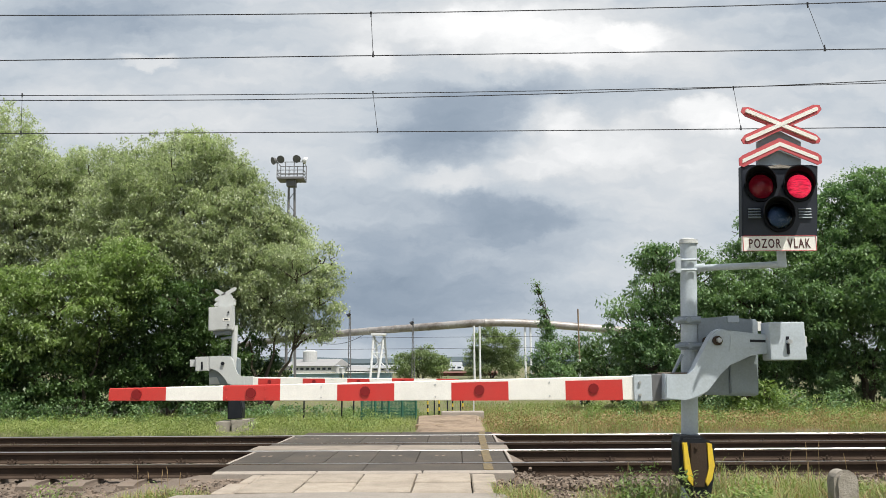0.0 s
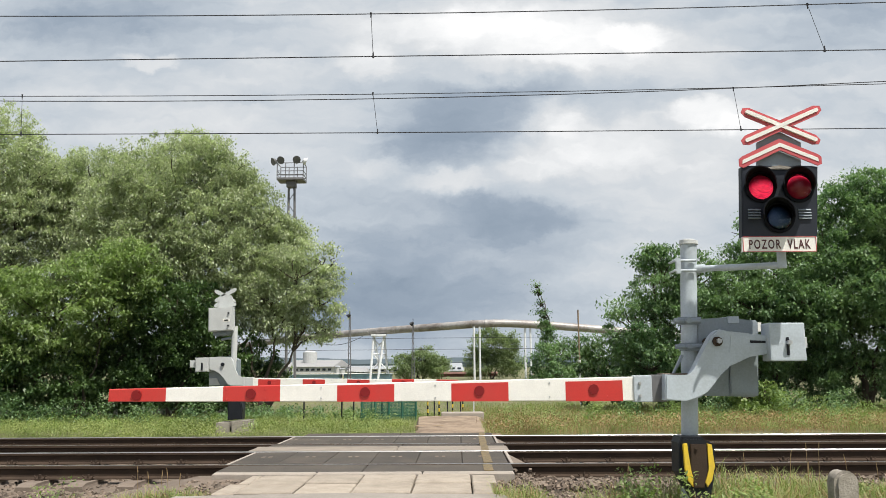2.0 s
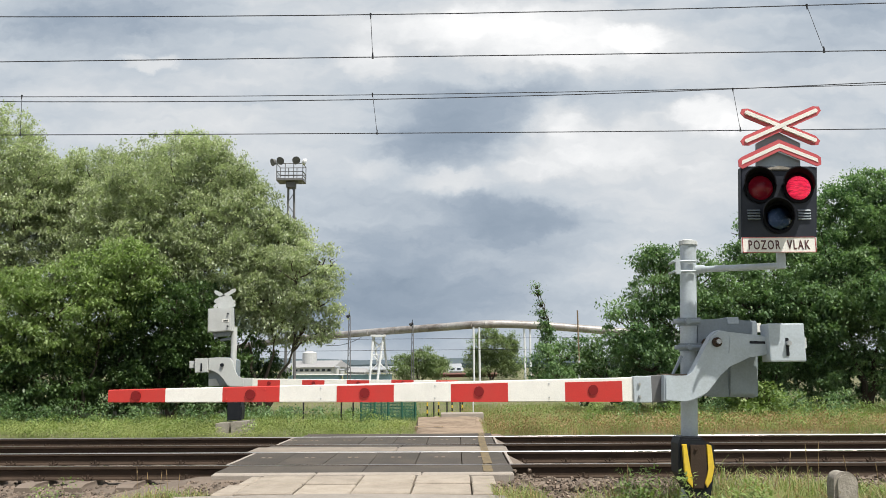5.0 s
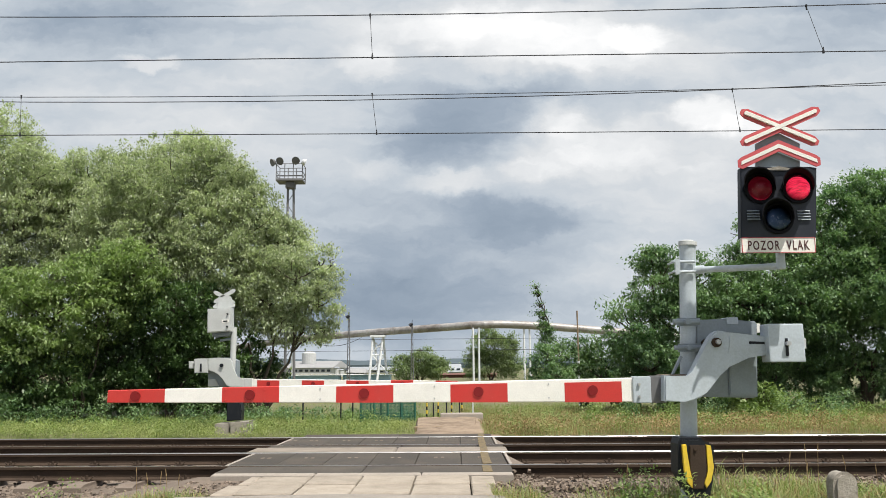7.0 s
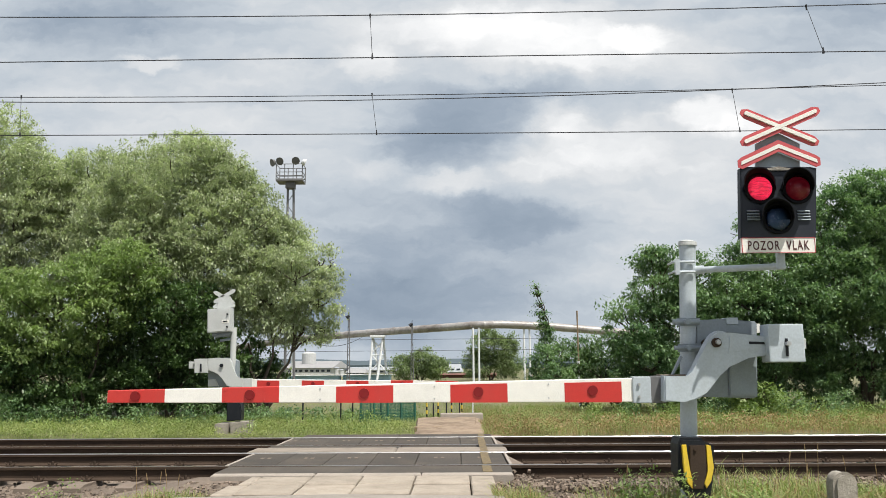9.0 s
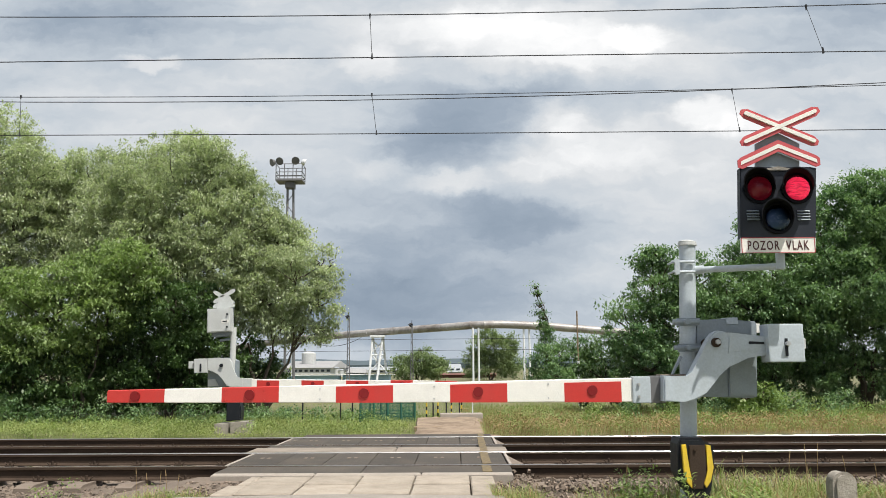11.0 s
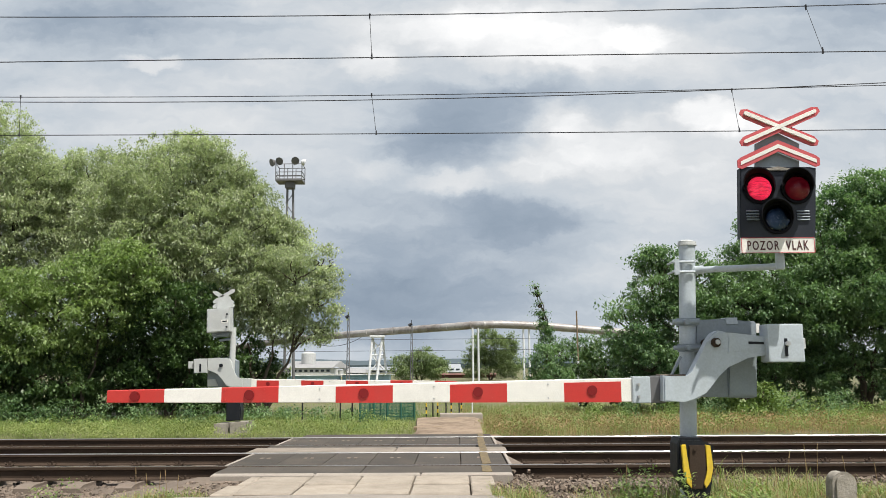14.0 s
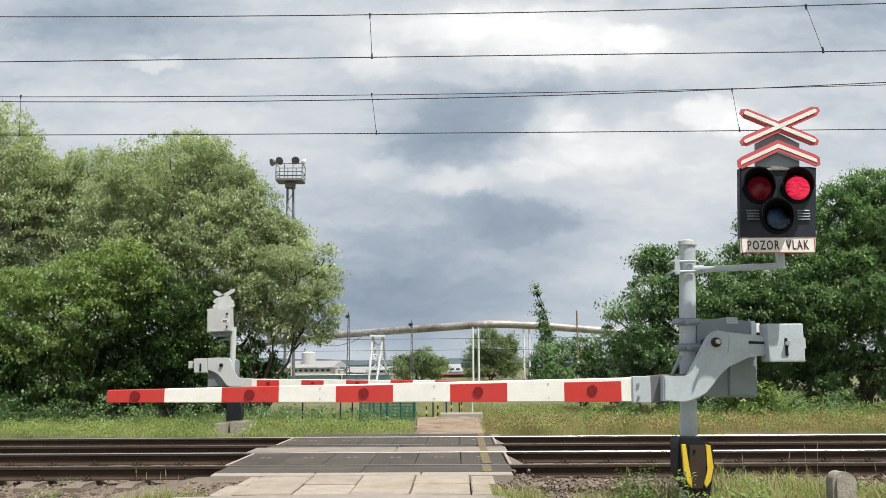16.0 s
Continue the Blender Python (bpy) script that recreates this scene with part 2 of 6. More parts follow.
def cloud_bank():
    """Broken clouds far behind everything, drifting slowly sideways."""
    m = bpy.data.materials.new("cloud_sky")
    m.use_nodes = True
    nt = m.node_tree
    nt.nodes.clear()
    co = nt.nodes.new("ShaderNodeTexCoord").outputs["Object"]
    sep = nt.nodes.new("ShaderNodeSeparateXYZ")
    nt.links.new(co, sep.inputs[0])
    x, z = calc(nt, "MULTIPLY", sep.outputs[0], 0.001), calc(nt, "MULTIPLY", sep.outputs[2], 0.001)
    flat = nt.nodes.new("ShaderNodeCombineXYZ")
    nt.links.new(x, flat.inputs[0])
    nt.links.new(calc(nt, "MULTIPLY", z, 1.35), flat.inputs[1])
    v = flat.outputs[0]
    # large soft drift and small ragged edges move the outlines of the masses
    big1, big2 = fog(nt, v, 1.7, 3, 0.5), fog(nt, shifted(nt, v, 7.3), 1.9, 3, 0.5)
    rag1, rag2 = fog(nt, shifted(nt, v, 3.1), 9, 8, 0.6), fog(nt, shifted(nt, v, 11.7), 9, 8, 0.6)
    xw = calc(nt, "ADD", x, calc(nt, "MULTIPLY_ADD", calc(nt, "SUBTRACT", big1, 0.5), 0.22, calc(nt, "MULTIPLY", calc(nt, "SUBTRACT", rag1, 0.5), 0.17)))
    zw = calc(nt, "ADD", z, calc(nt, "MULTIPLY_ADD", calc(nt, "SUBTRACT", big2, 0.5), 0.14, calc(nt, "MULTIPLY", calc(nt, "SUBTRACT", rag2, 0.5), 0.13)))
    streak = nt.nodes.new("ShaderNodeCombineXYZ")
    nt.links.new(xw, streak.inputs[0])
    nt.links.new(calc(nt, "MULTIPLY", zw, 3.2), streak.inputs[1])
    total = calc(nt, "MULTIPLY_ADD", calc(nt, "SUBTRACT", fog(nt, streak.outputs[0], 2.1, 5, 0.5), 0.5), 0.46, 0.555)
    total = calc(nt, "MULTIPLY_ADD", calc(nt, "SUBTRACT", fog(nt, shifted(nt, streak.outputs[0], 5.5), 5.5, 6, 0.55), 0.5), 0.22, total)
    # soft cloud masses: place across, height, half width, half height (km), lightness
    soft = ((0.05, 1.02, 0.36, 0.13, -0.26), (-0.03, 0.90, 0.24, 0.10, -0.26), (0.36, 1.12, 0.30, 0.07, -0.12), (0.25, 1.36, 0.55, 0.12, 0.34), (0.62, 1.22, 0.42, 0.09, 0.18),
            (-1.35, 1.40, 0.50, 0.14, -0.22), (1.65, 1.42, 0.45, 0.16, -0.16), (-0.75, 0.98, 0.65, 0.20, 0.08), (0.80, 0.80, 0.55, 0.16, 0.12), (-0.20, 0.26, 0.55, 0.18, -0.32),
            (0.40, 0.50, 0.34, 0.10, -0.10), (1.3, 0.4, 0.9, 0.2, 0.04), (-0.1, 0.56, 0.5, 0.2, -0.12))
    # firm-edged heads and bellies
    firm = ((0.27, 0.58, 0.24, 0.09, -0.12), (0.03, 0.71, 0.16, 0.055, 0.13), (1.06, 0.99, 0.15, 0.075, 0.20), (1.28, 0.93, 0.22, 0.05, 0.14), (0.45, 0.98, 0.13, 0.08, 0.14), (-1.20, 1.23, 0.13, 0.03, 0.16),
            (-0.30, 1.24, 0.12, 0.07, 0.14), (0.80, 1.32, 0.16, 0.06, 0.16), (-0.25, 0.78, 0.14, 0.05, 0.07), (0.33, 0.78, 0.16, 0.05, 0.10), (0.62, 0.90, 0.28, 0.10, 0.12))
    for masses, hard in ((soft, 1.0), (firm, 2.2)):
        for cx, cz, sx, sz, a in masses:
            dx = calc(nt, "DIVIDE", calc(nt, "SUBTRACT", xw, cx), sx)
            dz = calc(nt, "DIVIDE", calc(nt, "SUBTRACT", zw, cz), sz)
            q = calc(nt, "ADD", calc(nt, "MULTIPLY", dx, dx), calc(nt, "MULTIPLY", dz, dz))
            if hard > 1:
                q = calc(nt, "POWER", q, hard)
            total = calc(nt, "MULTIPLY_ADD", calc(nt, "POWER", 2.718, calc(nt, "MULTIPLY", q, -1.0)), a * (1.25 if hard == 1.0 else 1.5), total)
    col = ramp(nt, [(0.0, (0.24, 0.31, 0.40)), (0.28, (0.37, 0.44, 0.53)), (0.5, (0.565, 0.625, 0.69)), (0.7, (0.76, 0.785, 0.81)), (0.98, (1.06, 1.06, 1.06))], total)
    em = node(nt, "ShaderNodeEmission", Strength=0.76)
    nt.links.new(col, em.inputs[0])
    out = nt.nodes.new("ShaderNodeOutputMaterial")
    nt.links.new(em.outputs[0], out.inputs[0])
    ob = raw("backdrop", [(-4200, 0, -60), (4200, 0, -60), (4200, 0, 2700), (-4200, 0, 2700)], [(0, 1, 2, 3)], m)
    ob.matrix_world = pose(0, 3000, 0)
    return tagged(ob, "bright sky of broken grey and white clouds", "sky", kind="structure")


backdrop = cloud_bank()


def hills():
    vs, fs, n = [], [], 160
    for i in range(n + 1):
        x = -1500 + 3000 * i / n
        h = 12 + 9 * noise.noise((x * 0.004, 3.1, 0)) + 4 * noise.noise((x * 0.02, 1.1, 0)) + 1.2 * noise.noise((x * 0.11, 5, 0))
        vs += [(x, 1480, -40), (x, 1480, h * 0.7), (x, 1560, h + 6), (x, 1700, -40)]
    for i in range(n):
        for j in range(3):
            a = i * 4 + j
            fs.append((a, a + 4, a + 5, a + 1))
    # the blue of the haze comes from the colour, no air is rendered
    return tagged(raw("hills", vs, fs, M_HILL), "low wooded hills with distance haze put into their blue colour", "hills", kind="structure")


hills()


# ---- ground ----
def level(x, y):
    """Height of the ground."""
    v = y + 0.018 * x
    if v < 6.0:
        z = -0.30
    elif v < 8.2:
        z = -0.30 + (v - 6.0) / 2.2 * 0.06
    elif v < 15.9:
        z = -0.34
    elif v < 17.2:
        z = -0.24
    elif v < 40:
        z = -0.24 - 0.10 * min(1, (v - 17.2) / 4)
    else:
        z = -0.34
    return z + (0.05 * noise.noise((x * 0.35, y * 0.35, 0)) if abs(x) < 60 and v < 60 else 0)


def ground():
    xs = [-3000, -800, -250, -100, -60] + [-40 + i * 0.8 for i in range(101)] + [60, 100, 250, 800, 3000]
    ys = [-600, -100, -30, -8] + [-2 + i * 0.45 for i in range(90)] + [42, 50, 62, 80, 120, 200, 400, 900, 1700, 3000]
    vs = [(x, y, level(x, y)) for y in ys for x in xs]
    w = len(xs)
    fs = [(j * w + i, j * w + i + 1, (j + 1) * w + i + 1, (j + 1) * w + i) for j in range(len(ys) - 1) for i in range(w - 1)]
    g = smooth(raw("ground", vs, fs, M_SOIL))
    tagged(g, "uneven ground under rough grass and weeds", "ground", kind="structure")


ground()


def bed():
    """Ballast shoulders and bed under both tracks."""
    prof = [(8.0, -0.38), (8.45, -0.3), (8.85, -0.27), (9.25, -0.25), (9.6, -0.22), (D1 + 1.3, -0.2), (D1 + 1.75, -0.25), (D2 - 1.4, -0.29), (D2 + 1.35, -0.29), (15.75, -0.30), (16.3, -0.38)]
    xs = [-60 + i * 1.0 for i in range(121)]
    vs = [tuple(TRACK @ Vector((x, y + 0.06 * noise.noise((x * 0.9, y, 7)), z + 0.02 * noise.noise((x, y, 2)) + (0.195 if -3.2 < x < 0.9 and 8.3 < y < 9.3 else 0)))) for x in xs for y, z in prof]
    k = len(prof)
    fs = [(i * k + j, (i + 1) * k + j, (i + 1) * k + j + 1, i * k + j + 1) for i in range(120) for j in range(k - 1)]
    tagged(raw("ballast_bed", vs, fs, M_BED), "rust-stained railway ballast bed", "ballast", kind="structure")


bed()


def scatter(name, base_v, base_f, places, mat, flat=False):
    """Many copies of a small shape in one mesh: places are rows of (x, y, z, size, turn, tilt)."""
    P = np.asarray(places)
    bv = np.asarray(base_v, float)
    n, k = len(P), len(bv)
    ca, sa, cb, sb = np.cos(P[:, 4]), np.sin(P[:, 4]), np.cos(P[:, 5]), np.sin(P[:, 5])
    v = bv[None] * P[:, 3][:, None, None]
    y = v[..., 1] * cb[:, None] - v[..., 2] * sb[:, None]
    z = v[..., 1] * sb[:, None] + v[..., 2] * cb[:, None]
    x = v[..., 0]
    out = np.stack([x * ca[:, None] - y * sa[:, None] + P[:, 0, None], x * sa[:, None] + y * ca[:, None] + P[:, 1, None], z + P[:, 2, None]], -1).reshape(-1, 3)
    f = np.asarray(base_f)
    fs = (f[None] + (np.arange(n) * k)[:, None, None]).reshape(-1, f.shape[1])
    me = bpy.data.meshes.new(name)
    me.vertices.add(len(out))
    me.vertices.foreach_set("co", out.ravel())
    c = f.shape[1]
    me.loops.add(len(fs) * c)
    me.loops.foreach_set("vertex_index", fs.ravel())
    me.polygons.add(len(fs))
    me.polygons.foreach_set("loop_start", np.arange(0, len(fs) * c, c))
    me.polygons.foreach_set("loop_total", np.full(len(fs), c))
    me.update(calc_edges=True)
    if flat:
        me.shade_flat()
    me.materials.append(mat)
    return new(name, me)


rng = np.random.default_rng(7)
STONE_V = [(-0.5, -0.4, -0.3), (0.45, -0.5, -0.25), (0.55, 0.4, -0.35), (-0.4, 0.5, -0.3), (-0.3, -0.3, 0.3), (0.35, -0.25, 0.38), (0.3, 0.33, 0.25), (-0.36, 0.25, 0.36)]
STONE_F = [(0, 3, 2, 1), (4, 5, 6, 7), (0, 1, 5, 4), (1, 2, 6, 5), (2, 3, 7, 6), (3, 0, 4, 7)]


def on_track(x, v):
    p = TRACK @ Vector((x, v, 0))
    return p.x, p.y


def stones():
    rows = []
    for v0, v1, z0, z1, n in ((8.0, 8.45, -0.38, -0.3, 6300), (8.45, 9.25, -0.3, -0.25, 7200), (9.25, 9.75, -0.25, -0.225, 2250), (9.15, 9.72, -0.19, -0.165, 3200), (9.85, 11.25, -0.22, -0.2, 2600), (11.35, 12.6, -0.21, -0.27, 4200),
                              (12.6, 15.0, -0.29, -0.28, 3600), (15.0, 16.2, -0.28, -0.36, 2600)):
        for _ in range(n):
            x, t = rng.uniform(-10, 10), rng.random()
            up = 0.19 if -3.0 < x < 0.85 and 8.3 < v0 + (v1 - v0) * t < 9.2 else 0
            v = v0 + (v1 - v0) * t
            if (-3.0 < x < 0.62 and v > 8.9) or (v0 == 9.15 and x < 0.6):
                continue
            a, b = on_track(x, v)
            rows.append((a, b, z0 + (z1 - z0) * t + up + rng.uniform(-0.014, 0.02), rng.uniform(0.026, 0.066), rng.uniform(0, 6.3), rng.uniform(-0.8, 0.8)))
    tagged(scatter("ballast_stones", STONE_V, STONE_F, rows, M_BALLAST, True), "loose brown crushed stone ballast", "ballast", kind="stuff")


stones()


# ---- railway ----
def rails():
    prof = [(-0.029, 0), (0.029, 0), (0.036, -0.008), (0.036, -0.035), (0.010, -0.048), (0.009, -0.128), (0.070, -0.146), (0.072, -0.159), (-0.072, -0.159), (-0.070, -0.146), (-0.009, -0.128), (-0.010, -0.048), (-0.036, -0.035), (-0.036, -0.008)]
    for d, z in ((D1, 0), (D2, Z2)):
        for s in (-0.752, 0.752):
            n = len(prof)
            vs = [tuple(TRACK @ Vector((x, d + s + a, z + b))) for x in (-70, 70) for a, b in prof]
            fs = [(i, (i + 1) % n, n + (i + 1) % n, n + i) for i in range(n)]
            ob = thing("rail", "rusty steel rail with a worn shiny head", "rail", "rails of the two tracks")
            bright = {0, 1, 13} if s > 0 else {0, 1}
            raw("rail_web", vs, [f for i, f in enumerate(fs) if i not in bright], M_RAIL, ob)
            raw("running_surface", vs, [f for i, f in enumerate(fs) if i in bright], M_RAIL_TOP, ob)


rails()


def sleeper():
    ob = thing("sleeper", "weathered brown concrete sleeper bedded in ballast", "sleeper", "railway sleepers")
    bm = bmesh.new()
    prof = [(-1.21, -0.03), (-1.12, 0.0), (-0.5, 0.0), (-0.42, -0.03), (0.42, -0.03), (0.5, 0.0), (1.12, 0.0), (1.21, -0.03), (1.21, -0.18), (-1.21, -0.18)]
    a = [bm.verts.new((-0.10 if z > -0.1 else -0.145, y, z)) for y, z in prof]
    b = [bm.verts.new((0.10 if z > -0.1 else 0.145, y, z)) for y, z in prof]
    bm.faces.new(a)
    bm.faces.new(b[::-1])
    for i in range(len(prof)):
        bm.faces.new((a[i], b[i], b[(i + 1) % 10], a[(i + 1) % 10]))
    part("block", bm, M_SLEEPER, ob)
    for s in (-0.752, 0.752):
        for e in (-1, 1):
            bm = bmesh.new()
            y = s + e * 0.105
            box(bm, -0.045, 0.045, y - 0.03, y + 0.03, 0, 0.024)
            rod(bm, (0, y, 0.02), (0, y, 0.07), 0.016, n=6)
            rod(bm, (-0.05, y, 0.03), (-0.075, y - e * 0.01, 0.055), 0.009, n=5)
            rod(bm, (0.05, y, 0.03), (0.075, y - e * 0.01, 0.055), 0.009, n=5)
            part("rail_clip", bm, M_RAIL, ob)
    return ob


def sleepers():
    first = sleeper()
    first.matrix_world = TRACK @ pose(-9.30, D1, -0.162)
    for i in range(1, 33):
        x = -9.30 + 0.6 * i
        if not -2.8 < x < 0.4:
            copy_thing(first, TRACK @ pose(x, D1, -0.162, 0, 0, random.uniform(-0.7, 0.7)))
    for i in range(42):
        x = -12.45 + 0.6 * i
        if not -3.1 < x < 0.4:
            copy_thing(first, TRACK @ pose(x, D2, Z2 - 0.162, 0, 0, random.uniform(-0.7, 0.7)))


sleepers()


def wires():
    def sag(name, pts, r, label):
        vs = [tuple(TRACK @ Vector((x, v + r * math.cos(a), z + r * math.sin(a)))) for x, v, z in pts for a in (0.5, 1.55, 2.6, 3.65, 4.7, 5.75)]
        fs = [(i * 6 + k, i * 6 + (k + 1) % 6, i * 6 + 6 + (k + 1) % 6, i * 6 + 6 + k) for i in range(len(pts) - 1) for k in range(6)]
        return tagged(raw(name, vs, fs, M_WIRE), label, "overhead wire", "overhead wires")

    def line(v, z_of, lo=-60, hi=60):
        return [(x, v, z_of(x)) for x in np.linspace(lo, hi, 61)]

    c1 = lambda x: 5.545 - 0.001 * x
    m1 = lambda x: 6.186 + 0.0014 * (x + 0.5) ** 2
    c2 = lambda x: 5.4928 - 0.0053 * x + 0.00026 * x * x
    m2 = lambda x: 6.173 + 0.0105 * x + 0.00175 * x * x
    m3 = lambda x: 6.270 + 0.0014 * x + 0.00091 * x * x
    sag("contact_wire", line(D1, c1), 0.0075, "taut black contact wire over the track")
    sag("carrier_wire", line(D1, m1), 0.0075, "sagging black carrier wire over the track")
    sag("contact_wire", line(D2, c2), 0.0085, "taut black contact wire over the track")
    sag("carrier_wire", line(D2, m2), 0.0085, "sagging black carrier wire over the track")
    sag("carrier_wire", line(D2 + 0.05, m3), 0.0075, "thin black carrier wire above the track")
    for x, dx, v, top, low, r in ((-1.2, 0.035, D1, m1, c1, 0.004), (5.02, 0.19, D1, m1, c1, 0.004), (-8.22, 0.03, D2, m3, c2, 0.0045), (-1.55, 0.09, D2, m3, c2, 0.0045), (5.19, 0.09, D2, m2, c2, 0.0045)):
        ob = thing("dropper", "thin wire dropper with small dark clamps", "dropper", "droppers of the overhead line")
        a, b = TRACK @ Vector((x, v, top(x))), TRACK @ Vector((x + dx, v, low(x + dx)))
        part("strand", rod(bmesh.new(), a, b, r, n=6), M_WIRE, ob)
        part("clamp", rod(bmesh.new(), a + Vector((0, 0, 0.02)), a - Vector((0, 0, 0.06)), 0.016, 0.008, 6), M_WIRE, ob)
        part("clamp", rod(bmesh.new(), b + Vector((0, 0, 0.07)), b - Vector((0, 0, 0.02)), 0.008, 0.018, 6), M_WIRE, ob)


wires()


# ---- trees and grass ----
LEAF_V = [(0, 0, 0), (0.26, 0.42, 0.05), (0, 1.0, -0.06), (-0.26, 0.42, 0.05)]
NARROW_V = [(0, 0, 0), (0.26, 0.5, 0.04), (0, 1.0, -0.10), (-0.26, 0.5, 0.04)]
LEAF_F = [(0, 1, 2, 3)]


def crown_places(lobes, density, size, bunch=0.42, per=34, inner=0.3, tilt=(0.0, 0.7)):
    """Leaves in bunches over a crown made of rounded masses."""
    rows = []
    for cx, cy, cz, rx, ry, rz in lobes:
        area = 4 * math.pi * ((rx * ry) ** 1.6 / 3 + (rx * rz) ** 1.6 / 3 + (ry * rz) ** 1.6 / 3) ** (1 / 1.6)
        n = int(area * density)
        d = rng.normal(size=(n, 3))
        d /= np.linalg.norm(d, axis=1)[:, None]
        r = np.where(rng.random(n) < inner, rng.uniform(0.45, 0.85, n), rng.uniform(0.84, 1.05, n))
        bumps = np.array([noise.noise((a * 2.3 + cx, b * 2.3 + cy, c * 2.3 + cz)) for a, b, c in d])
        r = np.where(rng.random(n) < 0.08, r * rng.uniform(1.02, 1.12, n), r)
        r *= 1 + 0.25 * bumps
        ctr = np.array([cx, cy, cz]) + d * r[:, None] * np.array([rx, ry, rz])
        out = d + np.array([0, 0, 0.55])
        out /= np.linalg.norm(out, axis=1)[:, None]
        ok = ctr[:, 2] > -0.1
        ctr, out = ctr[ok], np.repeat(out[ok], per, 0)
        off = rng.normal(size=(len(ctr), per, 3)) * np.array([bunch, bunch, bunch * 0.55]) * 0.55
        pts = (ctr[:, None] + off * rng.uniform(0.6, 1.5, (len(ctr), 1, 1))).reshape(-1, 3)
        ok = pts[:, 2] > -0.25
        pts, out = pts[ok], out[ok]
        k = len(pts)
        face = rng.uniform(0, 6.283, k)
        droop = rng.normal(tilt[0], tilt[1], k)
        rows.append(np.column_stack([pts, rng.uniform(0.6, 1.35, k) * size, face, droop]))
    return np.concatenate(rows)


def limb(bm, a, b, r0, r1, bend, seed):
    """A crooked tapering limb."""
    random.seed(seed)
    a, b = Vector(a), Vector(b)
    prev, n = a, 6
    for i in range(1, n + 1):
        t = i / n
        q = a.lerp(b, t) + Vector((random.uniform(-1, 1), random.uniform(-1, 1), 0)) * bend * (1 if i < n else 0)
        rod(bm, prev, q, r0 + (r1 - r0) * (i - 1) / n, r0 + (r1 - r0) * t, 7)
        prev = q


def tree(name, label, category, root, stems, lobes, mat, density=9.5, size=0.095, shape=NARROW_V, bunch=0.22, per=62, trunk=0.13, group="", inner=0.3):
    ob = thing(name, label, category, group)
    bm = bmesh.new()
    for i, (tx, ty, tz) in enumerate(stems):
        limb(bm, (root[0] + 0.03 * i, root[1], root[2] - 0.1), (tx, ty, tz), trunk, trunk * 0.3, 0.12, 11 + i)
    for i, (cx, cy, cz, rx, ry, rz) in enumerate(lobes):
        tx, ty, tz = min(stems, key=lambda s: abs(s[0] - cx) + abs(s[2] - cz))
        limb(bm, (tx, ty, tz), (cx, cy, cz + rz * 0.5), trunk * 0.45, 0.02, 0.1, 70 + i)
        for k in range(4):
            a = k * 1.6 + i
            limb(bm, (cx, cy, cz), (cx + math.cos(a) * rx * 0.8, cy + math.sin(a) * ry * 0.8, cz + rz * 0.45), 0.035, 0.01, 0.08, 90 + k + i)
    part("trunk", bm, M_BARK, ob)
    crown = scatter("crown", shape, LEAF_F, crown_places(lobes, density, size, bunch, per, inner, (-0.25, 0.85) if shape is NARROW_V else (-0.2, 0.75)), mat)
    crown.parent = ob
    return ob


